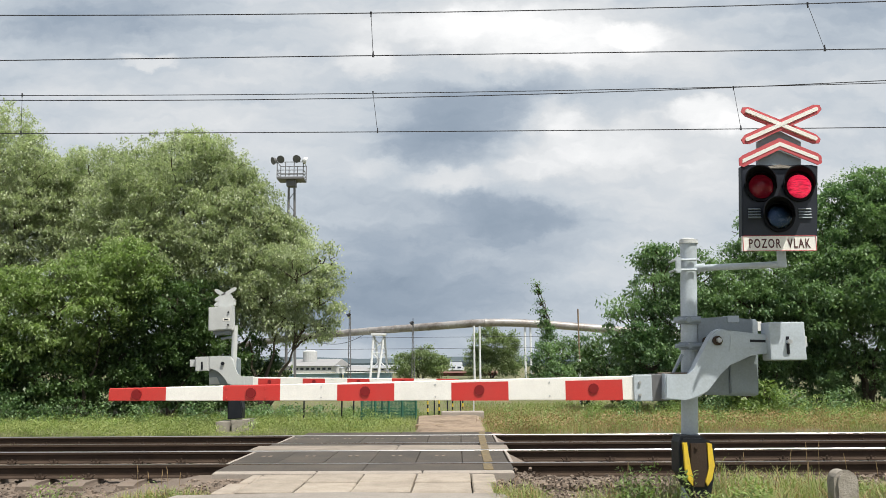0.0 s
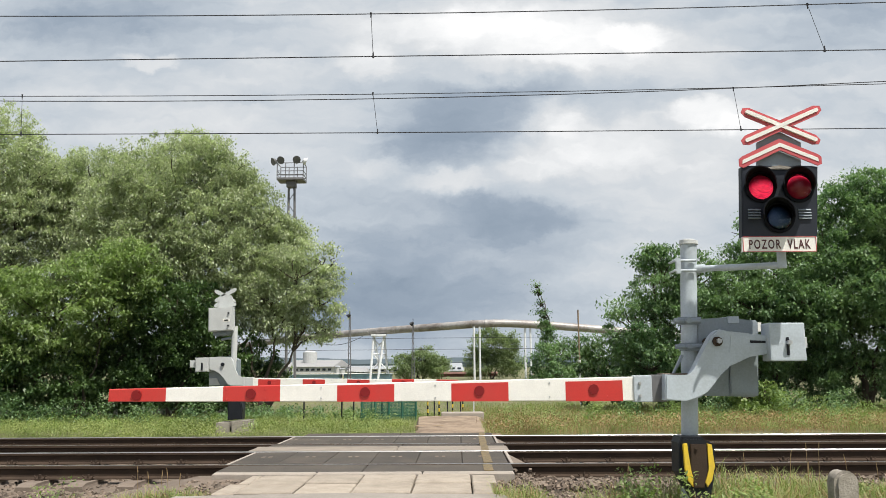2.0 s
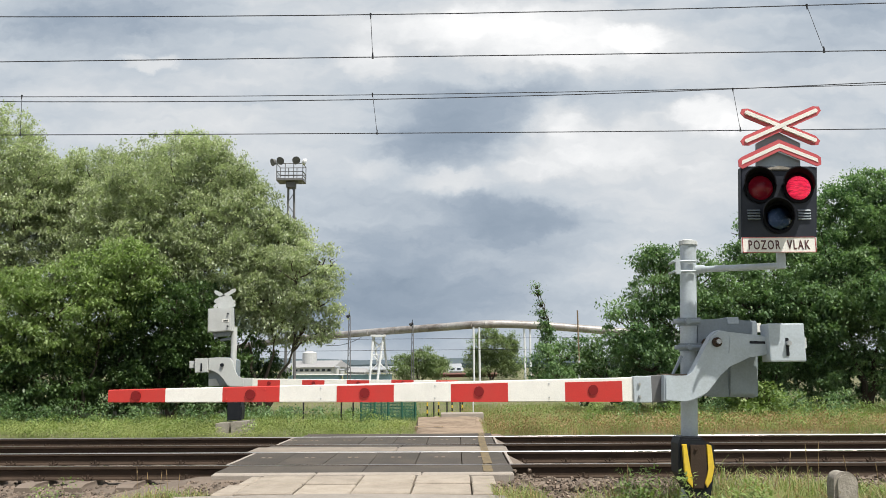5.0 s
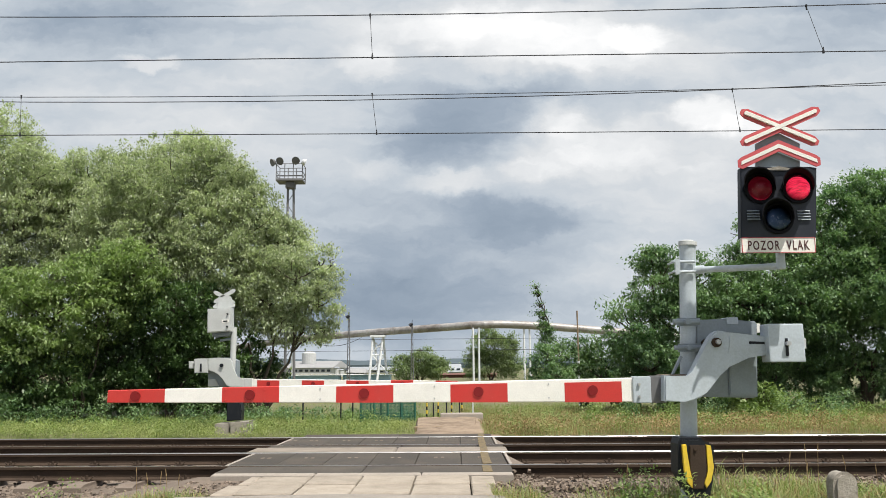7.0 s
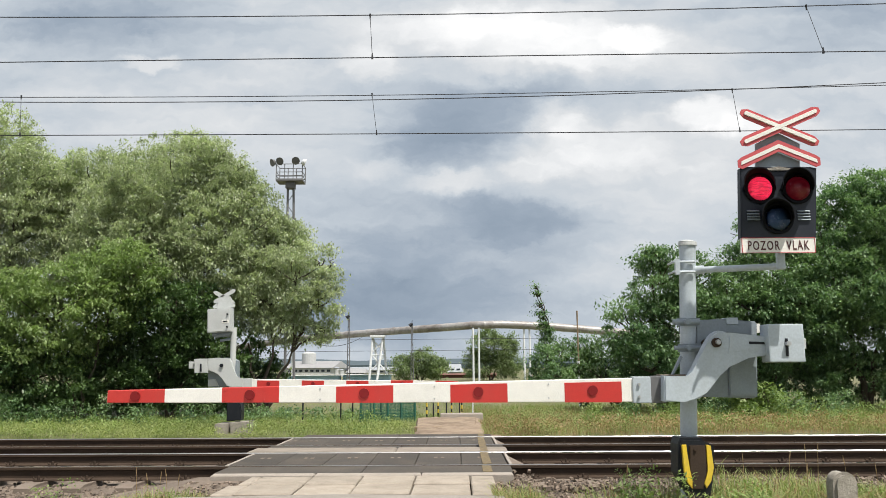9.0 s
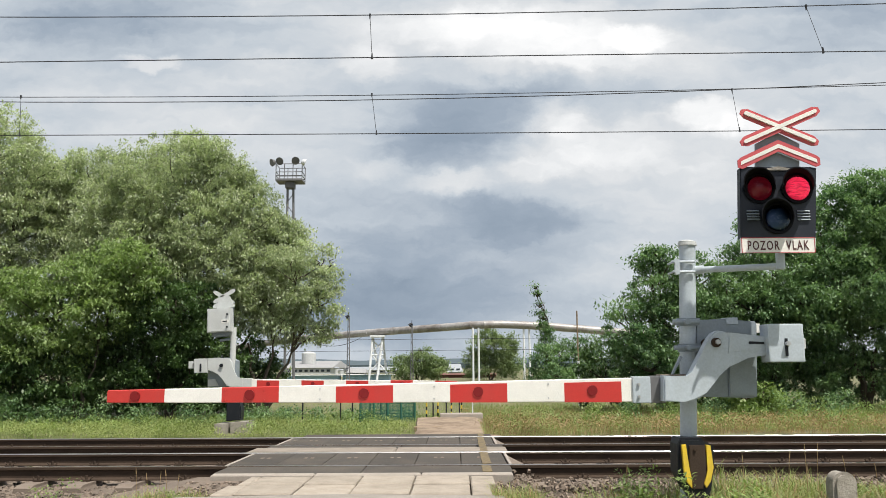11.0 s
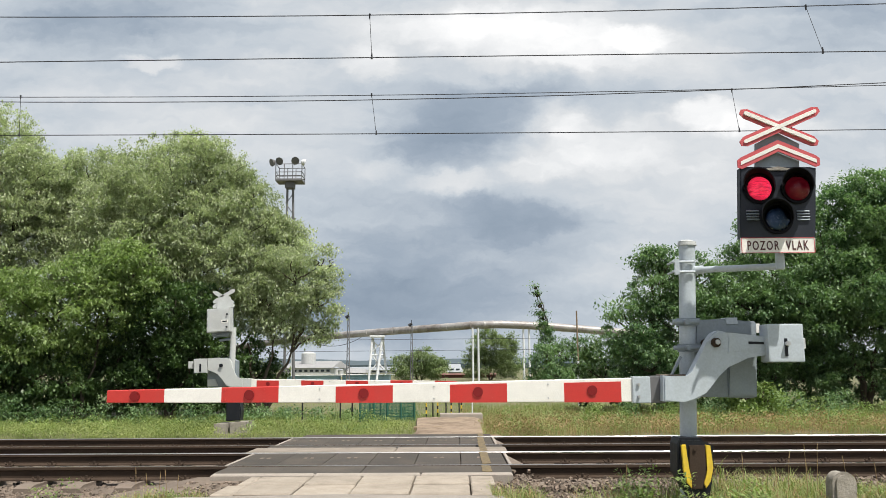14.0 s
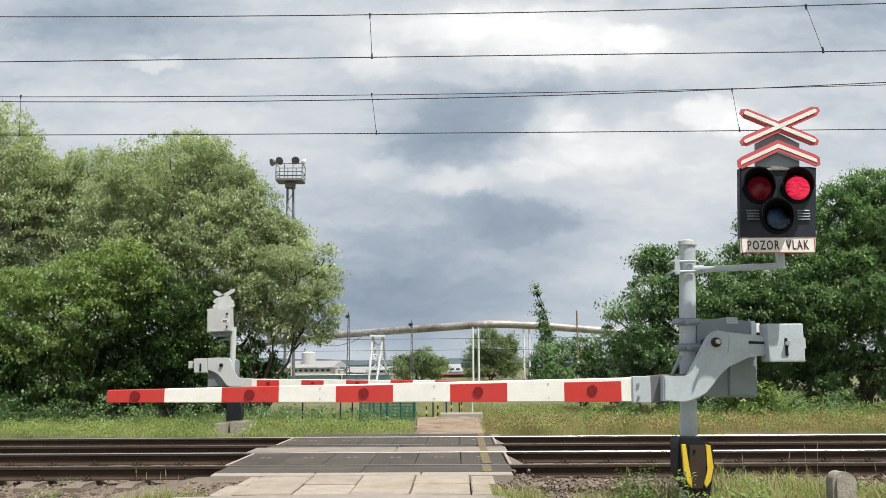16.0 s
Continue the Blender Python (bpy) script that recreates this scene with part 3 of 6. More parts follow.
def trees():
    tree("willow_tree", "tall grey-green willow with a broad rounded crown", "tree", (-8.6, 27.5, -0.3), [(-9.4, 27.5, 3), (-8.2, 27.2, 3), (-6.6, 27.4, 2.6)],
         [(-9.0, 26.6, 6.8, 2.5, 2.4, 2.5), (-7.2, 26.4, 5.2, 2.2, 2.2, 2.4), (-10.4, 26.6, 5.6, 2.2, 2.2, 2.5), (-8.6, 26.0, 4.2, 2.6, 2.0, 1.6), (-6.0, 26.6, 4.6, 1.3, 1.3, 1.8), (-9.0, 27.3, 8.6, 1.1, 1.1, 1.0), (-7.9, 26.8, 7.6, 1.3, 1.3, 1.3), (-6.9, 26.6, 6.6, 1.1, 1.1, 1.4), (-5.6, 26.5, 5.4, 0.95, 0.95, 1.0)], M_WILLOW)
    tree("willow_tree", "smaller willow with a loose crown on thin leaning stems", "tree", (-5.7, 25.0, -0.3), [(-6.2, 25, 2.0), (-5.4, 25, 2.0), (-4.8, 25, 1.7)],
         [(-4.75, 25.0, 3.95, 1.12, 1.05, 1.25), (-5.6, 25.2, 3.2, 1.2, 1.1, 1.0), (-4.0, 25, 3.1, 0.75, 0.75, 1.0), (-5.0, 25.1, 2.5, 0.95, 0.8, 0.55), (-3.8, 25, 4.3, 0.55, 0.55, 0.75), (-3.85, 25, 2.3, 0.35, 0.5, 0.3)], M_WILLOW, density=8.5, trunk=0.09)
    tree("willow_tree", "tall grey-green willow at the end of the row", "tree", (-16.0, 27.5, -0.3), [(-16.4, 27.5, 3), (-15.4, 27.2, 3)],
         [(-16.6, 27.5, 8.3, 2.4, 2, 2.4), (-14.9, 27.4, 7.6, 1.8, 1.8, 1.6), (-15.2, 27.3, 5.6, 2.2, 2, 2.6), (-17.4, 27, 5.2, 2.4, 2, 3.0), (-16.4, 26.5, 3.0, 2.4, 1.6, 2.4)], M_WILLOW)
    tree("willow_tree", "grey-green willow standing behind its neighbours", "tree", (-12.6, 28.5, -0.3), [(-12.9, 28.5, 3), (-12.2, 28.4, 3)],
         [(-12.7, 28.5, 7.4, 2.0, 2, 2.0), (-11.4, 28.2, 7.3, 1.5, 1.6, 1.6), (-13.4, 28.3, 5.5, 2.2, 2, 2.6), (-11.8, 28.3, 5.6, 1.8, 2, 2.4), (-14.2, 28.4, 7.2, 1.4, 1.4, 1.6)], M_WILLOW)
    tree("hazel_bush", "bright yellow-green bush with dense foliage", "bush", (-10.8, 23.4, -0.3), [(-11.2, 23.4, 1.6), (-10.3, 23.4, 1.6)],
         [(-10.4, 23.4, 3.3, 1.4, 1.2, 1.5), (-11.6, 23.1, 2.6, 1.5, 1.2, 1.6), (-13.0, 23.1, 2.2, 1.5, 1.2, 1.9), (-9.6, 23.5, 3.9, 1.1, 1.1, 1.1)], M_LIME, size=0.115, shape=LEAF_V, bunch=0.25, density=6.0, per=80, trunk=0.07)
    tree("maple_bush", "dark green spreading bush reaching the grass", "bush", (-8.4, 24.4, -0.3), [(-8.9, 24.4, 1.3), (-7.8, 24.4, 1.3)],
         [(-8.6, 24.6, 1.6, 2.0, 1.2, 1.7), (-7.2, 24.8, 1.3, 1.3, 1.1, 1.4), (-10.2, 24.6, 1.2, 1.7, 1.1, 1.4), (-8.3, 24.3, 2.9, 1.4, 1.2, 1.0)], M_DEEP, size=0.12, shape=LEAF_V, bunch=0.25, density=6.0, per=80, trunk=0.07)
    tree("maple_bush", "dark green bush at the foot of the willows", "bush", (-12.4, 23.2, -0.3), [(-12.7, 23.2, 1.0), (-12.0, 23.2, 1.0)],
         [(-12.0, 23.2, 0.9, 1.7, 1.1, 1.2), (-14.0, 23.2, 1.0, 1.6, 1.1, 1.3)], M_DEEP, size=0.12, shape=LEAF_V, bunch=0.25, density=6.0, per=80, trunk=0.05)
    tree("maple_tree", "tall dark green maple with a full crown", "tree", (14.2, 26.6, -0.3), [(13.8, 26.6, 2.4), (14.9, 26.6, 2.4)],
         [(14.7, 26.6, 5.7, 1.9, 2, 2.3), (13.2, 26.3, 4.4, 2.2, 1.8, 2.4), (16.2, 26.4, 5.2, 2.0, 2, 2.5), (17.4, 26, 4, 1.8, 1.8, 2.6), (14.2, 26.6, 2.2, 2.6, 1.5, 2.2), (13.4, 25.3, 3.6, 1.8, 1.3, 1.3), (14.7, 26.6, 6.95, 0.8, 0.8, 0.8), (16.6, 26.4, 2.0, 1.8, 1.4, 2.0), (16.0, 25.2, 3.9, 1.6, 1.2, 1.3)], M_MAPLE, size=0.115, shape=LEAF_V, bunch=0.25, density=6.0, per=80)
    tree("maple_tree", "dense green maple beside its taller neighbour", "tree", (10.6, 25.8, -0.3), [(10.2, 25.8, 1.8), (11.2, 25.8, 1.8)],
         [(10.9, 25.8, 4.0, 1.6, 1.6, 1.6), (9.6, 25.6, 2.9, 1.6, 1.5, 1.5), (11.6, 25.9, 1.9, 1.7, 1.2, 1.8), (9.9, 25.9, 1.2, 1.6, 1.0, 1.4), (11.6, 24.9, 3.0, 1.3, 1.0, 1.0), (9.9, 24.9, 2.9, 1.2, 1.0, 0.9), (10.6, 26.2, 5.3, 0.9, 0.9, 0.8)], M_MAPLE, size=0.115, shape=LEAF_V, bunch=0.25, density=6.0, per=80)
    tree("maple_tree", "young green tree with a tufted uneven top", "tree", (7.2, 25.6, -0.3), [(7.0, 25.6, 1.6), (7.8, 25.6, 1.6)],
         [(7.2, 25.6, 3.8, 0.95, 1.0, 1.2), (6.2, 25.4, 2.3, 1.1, 1.0, 1.2), (7.6, 25.3, 2.2, 1.4, 1.2, 1.6), (8.3, 25.6, 3.7, 0.9, 1, 1.2), (6.6, 25.0, 1.0, 1.5, 1.0, 1.1), (6.9, 25.6, 4.7, 0.45, 0.5, 0.45)], M_MAPLE, size=0.115, shape=LEAF_V, bunch=0.25, density=6.0, per=80)
    tree("elder_bush", "low green bush at the edge of the trees", "bush", (8.8, 22.8, -0.3), [(8.6, 22.8, 0.5), (9.2, 22.8, 0.5)],
         [(8.7, 22.8, 0.2, 0.5, 0.5, 0.5), (9.3, 22.9, 0.15, 0.4, 0.4, 0.4)], M_WEED, size=0.12, shape=LEAF_V, bunch=0.25, density=6.0, per=80, trunk=0.03)

    # added deep-green bushes that close gaps and stand in for shade under the willows
    tree("shade_filler", "added dark green filler bushes standing in for shade below the willows", "bush", (-11.0, 26.2, -0.4), [(-13.5, 26.2, 0.6), (-9.0, 26.2, 0.6)],
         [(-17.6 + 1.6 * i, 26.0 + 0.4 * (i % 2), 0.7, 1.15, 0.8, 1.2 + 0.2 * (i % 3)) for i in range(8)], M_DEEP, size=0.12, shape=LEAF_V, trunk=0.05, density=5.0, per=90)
    # the same added filler behind the maples, for the dark at their feet
    tree("shade_filler", "added dark green filler bushes standing in for shade beneath the trees", "bush", (10.5, 27.6, -0.4), [(9.0, 27.6, 0.6), (12.5, 27.6, 0.6)],
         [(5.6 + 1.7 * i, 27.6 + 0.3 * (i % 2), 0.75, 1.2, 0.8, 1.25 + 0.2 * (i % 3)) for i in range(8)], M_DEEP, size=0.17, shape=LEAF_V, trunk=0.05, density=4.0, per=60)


trees()


BLADE_V = [(-0.018, 0, 0), (0.018, 0, 0), (0.013, 0.06, 0.5), (-0.013, 0.06, 0.5), (0.002, 0.22, 0.95), (-0.002, 0.22, 0.95)]
BLADE_F = [(0, 1, 2, 3), (3, 2, 4, 5)]


def on_path(x, y):
    return (-0.6 < x - 0.02 * (y - 17) < 0.85 and 16 < y < 22) or (-5.35 < x < -4.15 and 16.5 < y < 18.0)


def lawn(name, label, n, x0, x1, y0, y1, h0, h1, mat, keep):
    rows = []
    xs, ys = rng.uniform(x0, x1, n), rng.uniform(y0, y1, n)
    for x, y in zip(xs, ys):
        k = noise.noise((x * 0.7, y * 0.7, 4)) * 0.5 + 0.5
        if on_path(x, y) or not keep(x, y, k):
            continue
        rows.append((x, y, level(x, y) - 0.03, (h0 + (h1 - h0) * k) * rng.uniform(0.5, 1.2), rng.uniform(0, 6.283), rng.uniform(-1.0, 0.4)))
    tagged(scatter(name, BLADE_V, BLADE_F, rows, mat), label, "grass", kind="stuff")


lawn("verge_grass", "rough green grass along the far track", 85000, -17, 2, 16.1, 26, 0.10, 0.26, M_GRASS, lambda x, y, k: True)
lawn("meadow_grass", "thin pale grass beyond the verge", 22000, -9, 9, 24, 46, 0.12, 0.26, M_GRASS, lambda x, y, k: True)
lawn("dry_grass", "dry yellow-brown grass along the far track", 62000, 0.6, 18, 16.1, 29, 0.12, 0.32, M_DRY, lambda x, y, k: k < 0.56)
lawn("verge_grass", "green grass among the dry stalks", 62000, 0.6, 18, 16.1, 31, 0.12, 0.34, M_GRASS, lambda x, y, k: k > 0.42)


# ---- level crossing ----
def grounded(ob, loc):
    """Sets a thing built in world places on its base point."""
    ob.location = loc
    for me in {o.data for o in ob.children_recursive if o.type == "MESH"}:
        me.transform(Matrix.Translation(-Vector(loc)))
    return ob


def block_mesh(name, u0, u1, v0, v1, z0, z1, mat, bevel=0.008):
    """A bevelled slab in the railway's frame."""
    bm = bmesh.new()
    vs = [(u0, v0, z0), (u1, v0, z0), (u1, v1, z0), (u0, v1, z0)]
    lo = [bm.verts.new(TRACK @ Vector(v)) for v in vs]
    b = bevel
    mid = [bm.verts.new(TRACK @ Vector((u, v, z1 - b))) for u, v, _ in vs]
    top = [bm.verts.new(TRACK @ Vector((u + b * su, v + b * sv, z1))) for (u, v, _), (su, sv) in zip(vs, ((1, 1), (-1, 1), (-1, -1), (1, -1)))]
    bm.faces.new(top)
    for p, q in ((lo, mid), (mid, top)):
        for i in range(4):
            bm.faces.new((p[i], p[(i + 1) % 4], q[(i + 1) % 4], q[i]))
    return bm


def crossing():
    road = tagged(new("crossing"), "level crossing of black rubber panels and pale concrete slabs", "crossing", kind="structure")
    # soil under the slabs
    part("foundation", block_mesh("foundation", -2.75, 0.58, 8.95, 15.55, -0.4, -0.14, M_BED), M_BED, road)
    cuts = [0.615, 0.04, -0.535, -1.11, -1.685, -2.26, -2.84]
    for d, z, extra in ((D1, 0, 0), (D2, Z2, 1)):
        edges = cuts + ([-3.02] if extra else [])
        for a, b in zip(edges, edges[1:]):
            part("inner_panel", block_mesh("p", b + 0.004, a - 0.004, d - 0.665, d + 0.67, -0.15 + z, z - random.uniform(0.001, 0.006), M_PANEL), M_PANEL, road)
            for k in (-0.045, 0.045):
                u = (a + b) / 2 + k
                part("bolt_cover", block_mesh("b", u - 0.022, u + 0.022, d + 0.02, d + 0.12, z - 0.006, z + 0.001, M_SLEEPER, 0.002), M_SLEEPER, road)
    for a, b in ((0.64, -1.11), (-1.11, -2.80)):
        part("outer_panel", block_mesh("p", b + 0.004, a - 0.004, 9.14, D1 - 0.80, -0.16, -0.004, M_PANEL), M_PANEL, road)
        part("outer_panel", block_mesh("p", b + 0.004 - (0.12 if b < -2 else 0), a - 0.004, D2 + 0.80, D2 + 1.42, -0.26, Z2 - 0.006, M_PANEL), M_PANEL, road)
    for a, b in ((0.62, -0.41), (-0.42, -1.61), (-1.62, -2.78)):
        part("edge_beam", block_mesh("k", b, a, 8.99, 9.135, -0.3, -0.002, M_KERB, 0.015), M_KERB, road)
    for a, b in ((0.74, -0.92), (-0.93, -3.1)):
        part("middle_slab", block_mesh("m", b, a, D1 + 0.81, D1 + 1.75, -0.25, -0.03, M_MIDDLE, 0.02), M_MIDDLE, road)
        part("outer_panel", block_mesh("p", b, a, D1 + 1.76, D2 - 0.82, -0.3, Z2 - 0.004, M_PANEL), M_PANEL, road)
    cols = [0.40, 0.13, -0.47, -1.06, -1.62, -2.19, -2.42]
    for a, b in zip(cols, cols[1:]):
        part("road_slab", block_mesh("s", max(b, -2.32) + 0.008, a - 0.008, 8.41, 8.97, -0.2, -0.012 - random.uniform(0, 0.012), M_SLAB, 0.012), M_SLAB, road)
        part("road_slab", block_mesh("s", b + 0.008, a - 0.008 - (0.06 if a > 0.3 else 0), 7.80, 8.395, -0.2, -0.02 - random.uniform(0, 0.014), M_SLAB, 0.012), M_SLAB, road)
    for v0, v1, z, du in ((9.15, 9.74, 0.0, 0.0), (9.89, 11.2, 0.0, 0.02), (11.4, 13.2, -0.03, 0.045), (13.4, 14.7, Z2, 0.075), (14.88, 15.44, Z2, 0.10)):
        part("yellow_line", block_mesh("y", 0.285 + du, 0.395 + du, v0, v1, z - 0.01, z + 0.004, M_LINE, 0.001), M_LINE, road)
    for d, z, ends in ((D1, 0, (-2.84, 0.63)), (D2, Z2, (-3.02, 0.63))):
        for u in ends:
            e = 0.32 if u > 0 else -0.32
            bm = bmesh.new()
            vs = [TRACK @ Vector(v) for v in ((u, d - 0.62, z - 0.01), (u, d + 0.62, z - 0.01), (u + e, d + 0.45, z - 0.16), (u + e, d - 0.45, z - 0.16), (u, d - 0.62, z - 0.17), (u, d + 0.62, z - 0.17))]
            w = [bm.verts.new(v) for v in vs]
            for f in ((0, 1, 2, 3), (0, 3, 4), (1, 5, 2), (0, 4, 5, 1), (4, 3, 2, 5)):
                bm.faces.new([w[i] for i in f])
            part("end_ramp", bm, M_SLEEPER, road, "grimy steel deflector ramp")
            g = 0.045 if u > 0 else -0.045
            for v0, v1 in ((d - 0.66, d + 0.66),):
                part("end_angle", block_mesh("a", min(u, u + g) + 0.002, max(u, u + g) - 0.002, v0, v1, z - 0.14, z - 0.003, M_KERB, 0.006), M_KERB, road)
    # the road up to the slabs, and the worn way beyond
    bm = bmesh.new()
    edge = [[bm.verts.new(TRACK @ Vector((u, v, z))) for u, z in ((-4.2, -0.45), (-2.75, -0.055), (-1.2, -0.03), (0.42, -0.05), (0.95, -0.32), (1.3, -0.45))] for v in (-60, -20, 0, 4, 7.795)]
    for p, q in zip(edge, edge[1:]):
        for k in range(5):
            bm.faces.new((p[k], p[k + 1], q[k + 1], q[k]))
    bm.faces.new(edge[-1][::-1])
    tagged(part("approach_road", bm, material("gravelly_road", (0.27, 0.245, 0.215), 0.95, 0, (0.16, 0.145, 0.125), 0.6, 35, 1.5, 0.7)), "pale worn gravelly road up to the crossing", "road", kind="structure")
    ys = np.linspace(15.55, 21.9, 50)
    vs, fs = [], []
    for v in ys:
        w0, w1 = -0.98 + 0.16 * noise.noise((v * 1.1, 1, 0)), 0.70 + 0.16 * noise.noise((v * 1.1, 9, 0))
        for k in range(12):
            u = w0 + (w1 - w0) * k / 11
            rim = 0.12 if k in (0, 11) else 0.0
            vs.append(tuple(TRACK @ Vector((u, v, -0.2 - rim + 0.035 * noise.noise((u * 2.2, v * 2.2, 3)) + 0.015 * noise.noise((u * 7, v * 7, 3))))))
    for j in range(len(ys) - 1):
        fs += [(j * 12 + k, j * 12 + k + 1, j * 12 + k + 13, j * 12 + k + 12) for k in range(11)]
    tagged(smooth(raw("path", vs, fs, M_DIRT)), "trodden brown dirt path beyond the tracks", "path", kind="structure")
    bm = block_mesh("p", -2.4, 0.9, 15.48, 16.2, -0.4, -0.17, M_BED, 0.05)
    part("far_apron", bm, M_DIRT, road)


crossing()

BY = 6.8  # the barrier's boom


def stripes(parent, x0, step, y, z0, z1, slope_top, slope_low, count, thick, end):
    """Boom panels, red first at the tip, each a slice of one tapering hollow beam."""
    for i in range(count + 1):
        a = x0 + step * i
        b = a + step if i < count else a + end
        red = i % 2 == 0 and i < count
        bm = bmesh.new()
        rows = []
        for x in (a, b):
            t, l = z1 + slope_top * (x - x0), z0 + slope_low * (x - x0)
            rows.append([bm.verts.new(p) for p in ((x, y - thick / 2, l + 0.006), (x, y - thick / 2, t - 0.006), (x, y - thick / 2 + 0.012, t), (x, y + thick / 2 - 0.012, t),
                                                  (x, y + thick / 2, t - 0.006), (x, y + thick / 2, l + 0.006), (x, y + thick / 2 - 0.012, l), (x, y - thick / 2 + 0.012, l))])
        p, q = rows
        for k in range(8):
            bm.faces.new((p[k], p[(k + 1) % 8], q[(k + 1) % 8], q[k]))
        bm.faces.new(p)
        bm.faces.new(q[::-1])
        bare = red and i >= 3
        s = part("red_panel" if red else "white_panel", bm, M_RED if red and not bare else M_WHITE, parent)
        if bare:
            rim = 0.0035 * i
            lo = [z0 + slope_low * (x - x0) - 0.001 for x in (a, b)]
            hi = [z1 + slope_top * (x - x0) - rim for x in (a, b)]
            plate(foil := bmesh.new(), [(a, lo[0]), (b, lo[1]), (b, hi[1]), (a, hi[0])], y - thick / 2 - 0.002, y + thick / 2 - 0.01)
            part("red_foil", foil, M_RED, s)
        mid = ((z0 + z1) + (slope_top + slope_low) * (a - x0 + step * 0.5)) / 2
        if red:
            cx = a + step * 0.49
            bm = bmesh.new()
            rod(bm, (cx, y - thick / 2 - 0.012, mid), (cx, y - thick / 2 + 0.004, mid), 0.043, n=24)
            part("reflector", bm, M_REFLEX, s, "round dark red reflector")
        for fx in ((0.06, 0.74) if red and i else ((0.72,) if not red and i > 1 else ())):
            if i == count:
                continue
            for fz in (0.32, -0.32):
                h = (z1 - z0 + (slope_top - slope_low) * (a - x0)) * fz
                bm = bmesh.new()
                rod(bm, (a + step * fx, y - thick / 2 - 0.005, mid + h), (a + step * fx, y - thick / 2 + 0.002, mid + h), 0.0075, n=8)
                part("rivet", bm, M_RED if red else M_STEEL, s)


def near_barrier():
    ob = thing("barrier", "lowered red and white crossing barrier on a grey post", "barrier", "crossing barriers")
    # post in a black cover with yellow edges
    px, py = 2.175, 7.0  # the post leans a little outwards
    bm = bmesh.new()
    rod(bm, (px - 0.065, py, -0.3), (px + 0.055, py, 2.26), 0.072, n=28)
    smooth(part("post", bm, M_GREY, ob))
    bm = bmesh.new()
    rod(bm, (px + 0.055, py, 2.25), (px + 0.056, py, 2.285), 0.084, 0.08, 28)
    rod(bm, (px + 0.056, py, 2.285), (px + 0.057, py, 2.30), 0.08, 0.045, 28)
    smooth(part("post_cap", bm, M_GREY_LIGHT, ob))
    bm = bmesh.new()
    outline = [(2.018, 0.567), (2.195, 0.566), (2.243, 0.509), (2.301, 0.496), (2.301, 0.315), (2.271, 0.202), (2.241, 0.04), (2.099, 0.041), (2.024, 0.203), (1.986, 0.269), (1.995, 0.514)]
    plate(bm, outline, 6.80, 7.03, 0.02)
    cover = part("base_cover", bm, M_BLACK, ob, "black post cover with yellow warning edges")
    for pts in ([(2.019, 0.51), (2.057, 0.513), (2.074, 0.3), (2.094, 0.227), (2.09, 0.155), (2.051, 0.203), (2.026, 0.3)], [(2.225, 0.512), (2.264, 0.502), (2.281, 0.323), (2.251, 0.21), (2.211, 0.154), (2.193, 0.194), (2.231, 0.299)]):
        bm = bmesh.new()
        plate(bm, pts, 6.775, 6.805, 0.004)
        part("warning_edge", bm, M_YELLOW, cover, "yellow painted edge strip")
    bm = bmesh.new()
    plate(bm, [(2.089, 0.506), (2.223, 0.505), (2.228, 0.307), (2.186, 0.146), (2.098, 0.147), (2.078, 0.308)], 6.785, 6.806, 0.005)
    rod(bm, (2.131, 6.77, 0.476), (2.141, 6.8, 0.473), 0.014, n=8)
    part("cover_lid", bm, M_RAIL, cover)
    # drive
    bm = bmesh.new()
    plate(bm, [(2.254, 1.564), (2.289, 1.576), (2.56, 1.588), (2.584, 1.567), (2.784, 1.562), (2.8, 1.535), (2.764, 0.902), (2.722, 0.889), (2.295, 0.902), (2.22, 0.94)], 6.96, 7.30, 0.012)
    # the signal head's shade on the housing is partly put into this colour
    drive = part("drive_box", bm, M_GREY_DARK, ob, "slate grey drive housing, partly darkened in colour for shade")
    bm = bmesh.new()
    plate(bm, [(2.518, 1.26), (2.762, 1.265), (2.745, 0.908), (2.507, 0.913)], 6.93, 6.97, 0.008)
    part("drive_door", bm, M_GREY_DARK, drive)
    bm = bmesh.new()
    box(bm, 2.527, 2.628, 6.95, 7.25, 1.535, 1.595, 0.004)
    part("lid_hinge", bm, M_GREY, drive)
    bm = bmesh.new()
    box(bm, 2.79, 2.835, 6.98, 7.02, 1.46, 1.541, 0.002)
    part("tag", bm, M_WHITE, drive, "small white tag")
    # lever arm, cast in one piece
    bm = bmesh.new()
    lever = [(1.875, 1.094), (1.864, 0.877), (2.036, 0.872), (2.111, 0.881), (2.178, 0.908), (2.225, 0.945), (2.265, 0.989), (2.345, 1.086), (2.432, 1.162), (2.501, 1.204), (2.602, 1.236), (2.686, 1.249), (2.778, 1.255), (2.789, 1.416), (2.599, 1.434), (2.457, 1.439), (2.404, 1.462), (2.359, 1.469), (2.317, 1.449), (2.285, 1.415), (2.248, 1.357), (2.162, 1.207), (2.119, 1.128), (2.094, 1.091), (2.064, 1.076), (1.965, 1.087)]
    plate(bm, lever, 6.69, 6.80, 0.012)
    arm = part("lever_arm", bm, M_GREY, ob, "curved cast lever arm in grey paint")
    bm = bmesh.new()
    plate(bm, [(2.442, 1.424), (2.764, 1.408), (2.756, 1.303), (2.509, 1.299), (2.458, 1.286), (2.424, 1.273), (2.446, 1.355)], 6.684, 6.70, 0.004)
    part("stiffening_rib", bm, M_GREY, arm)
    bm = bmesh.new()
    plate(bm, [(2.609, 1.375), (2.74, 1.37), (2.739, 1.349), (2.607, 1.353)], 6.680, 6.690)
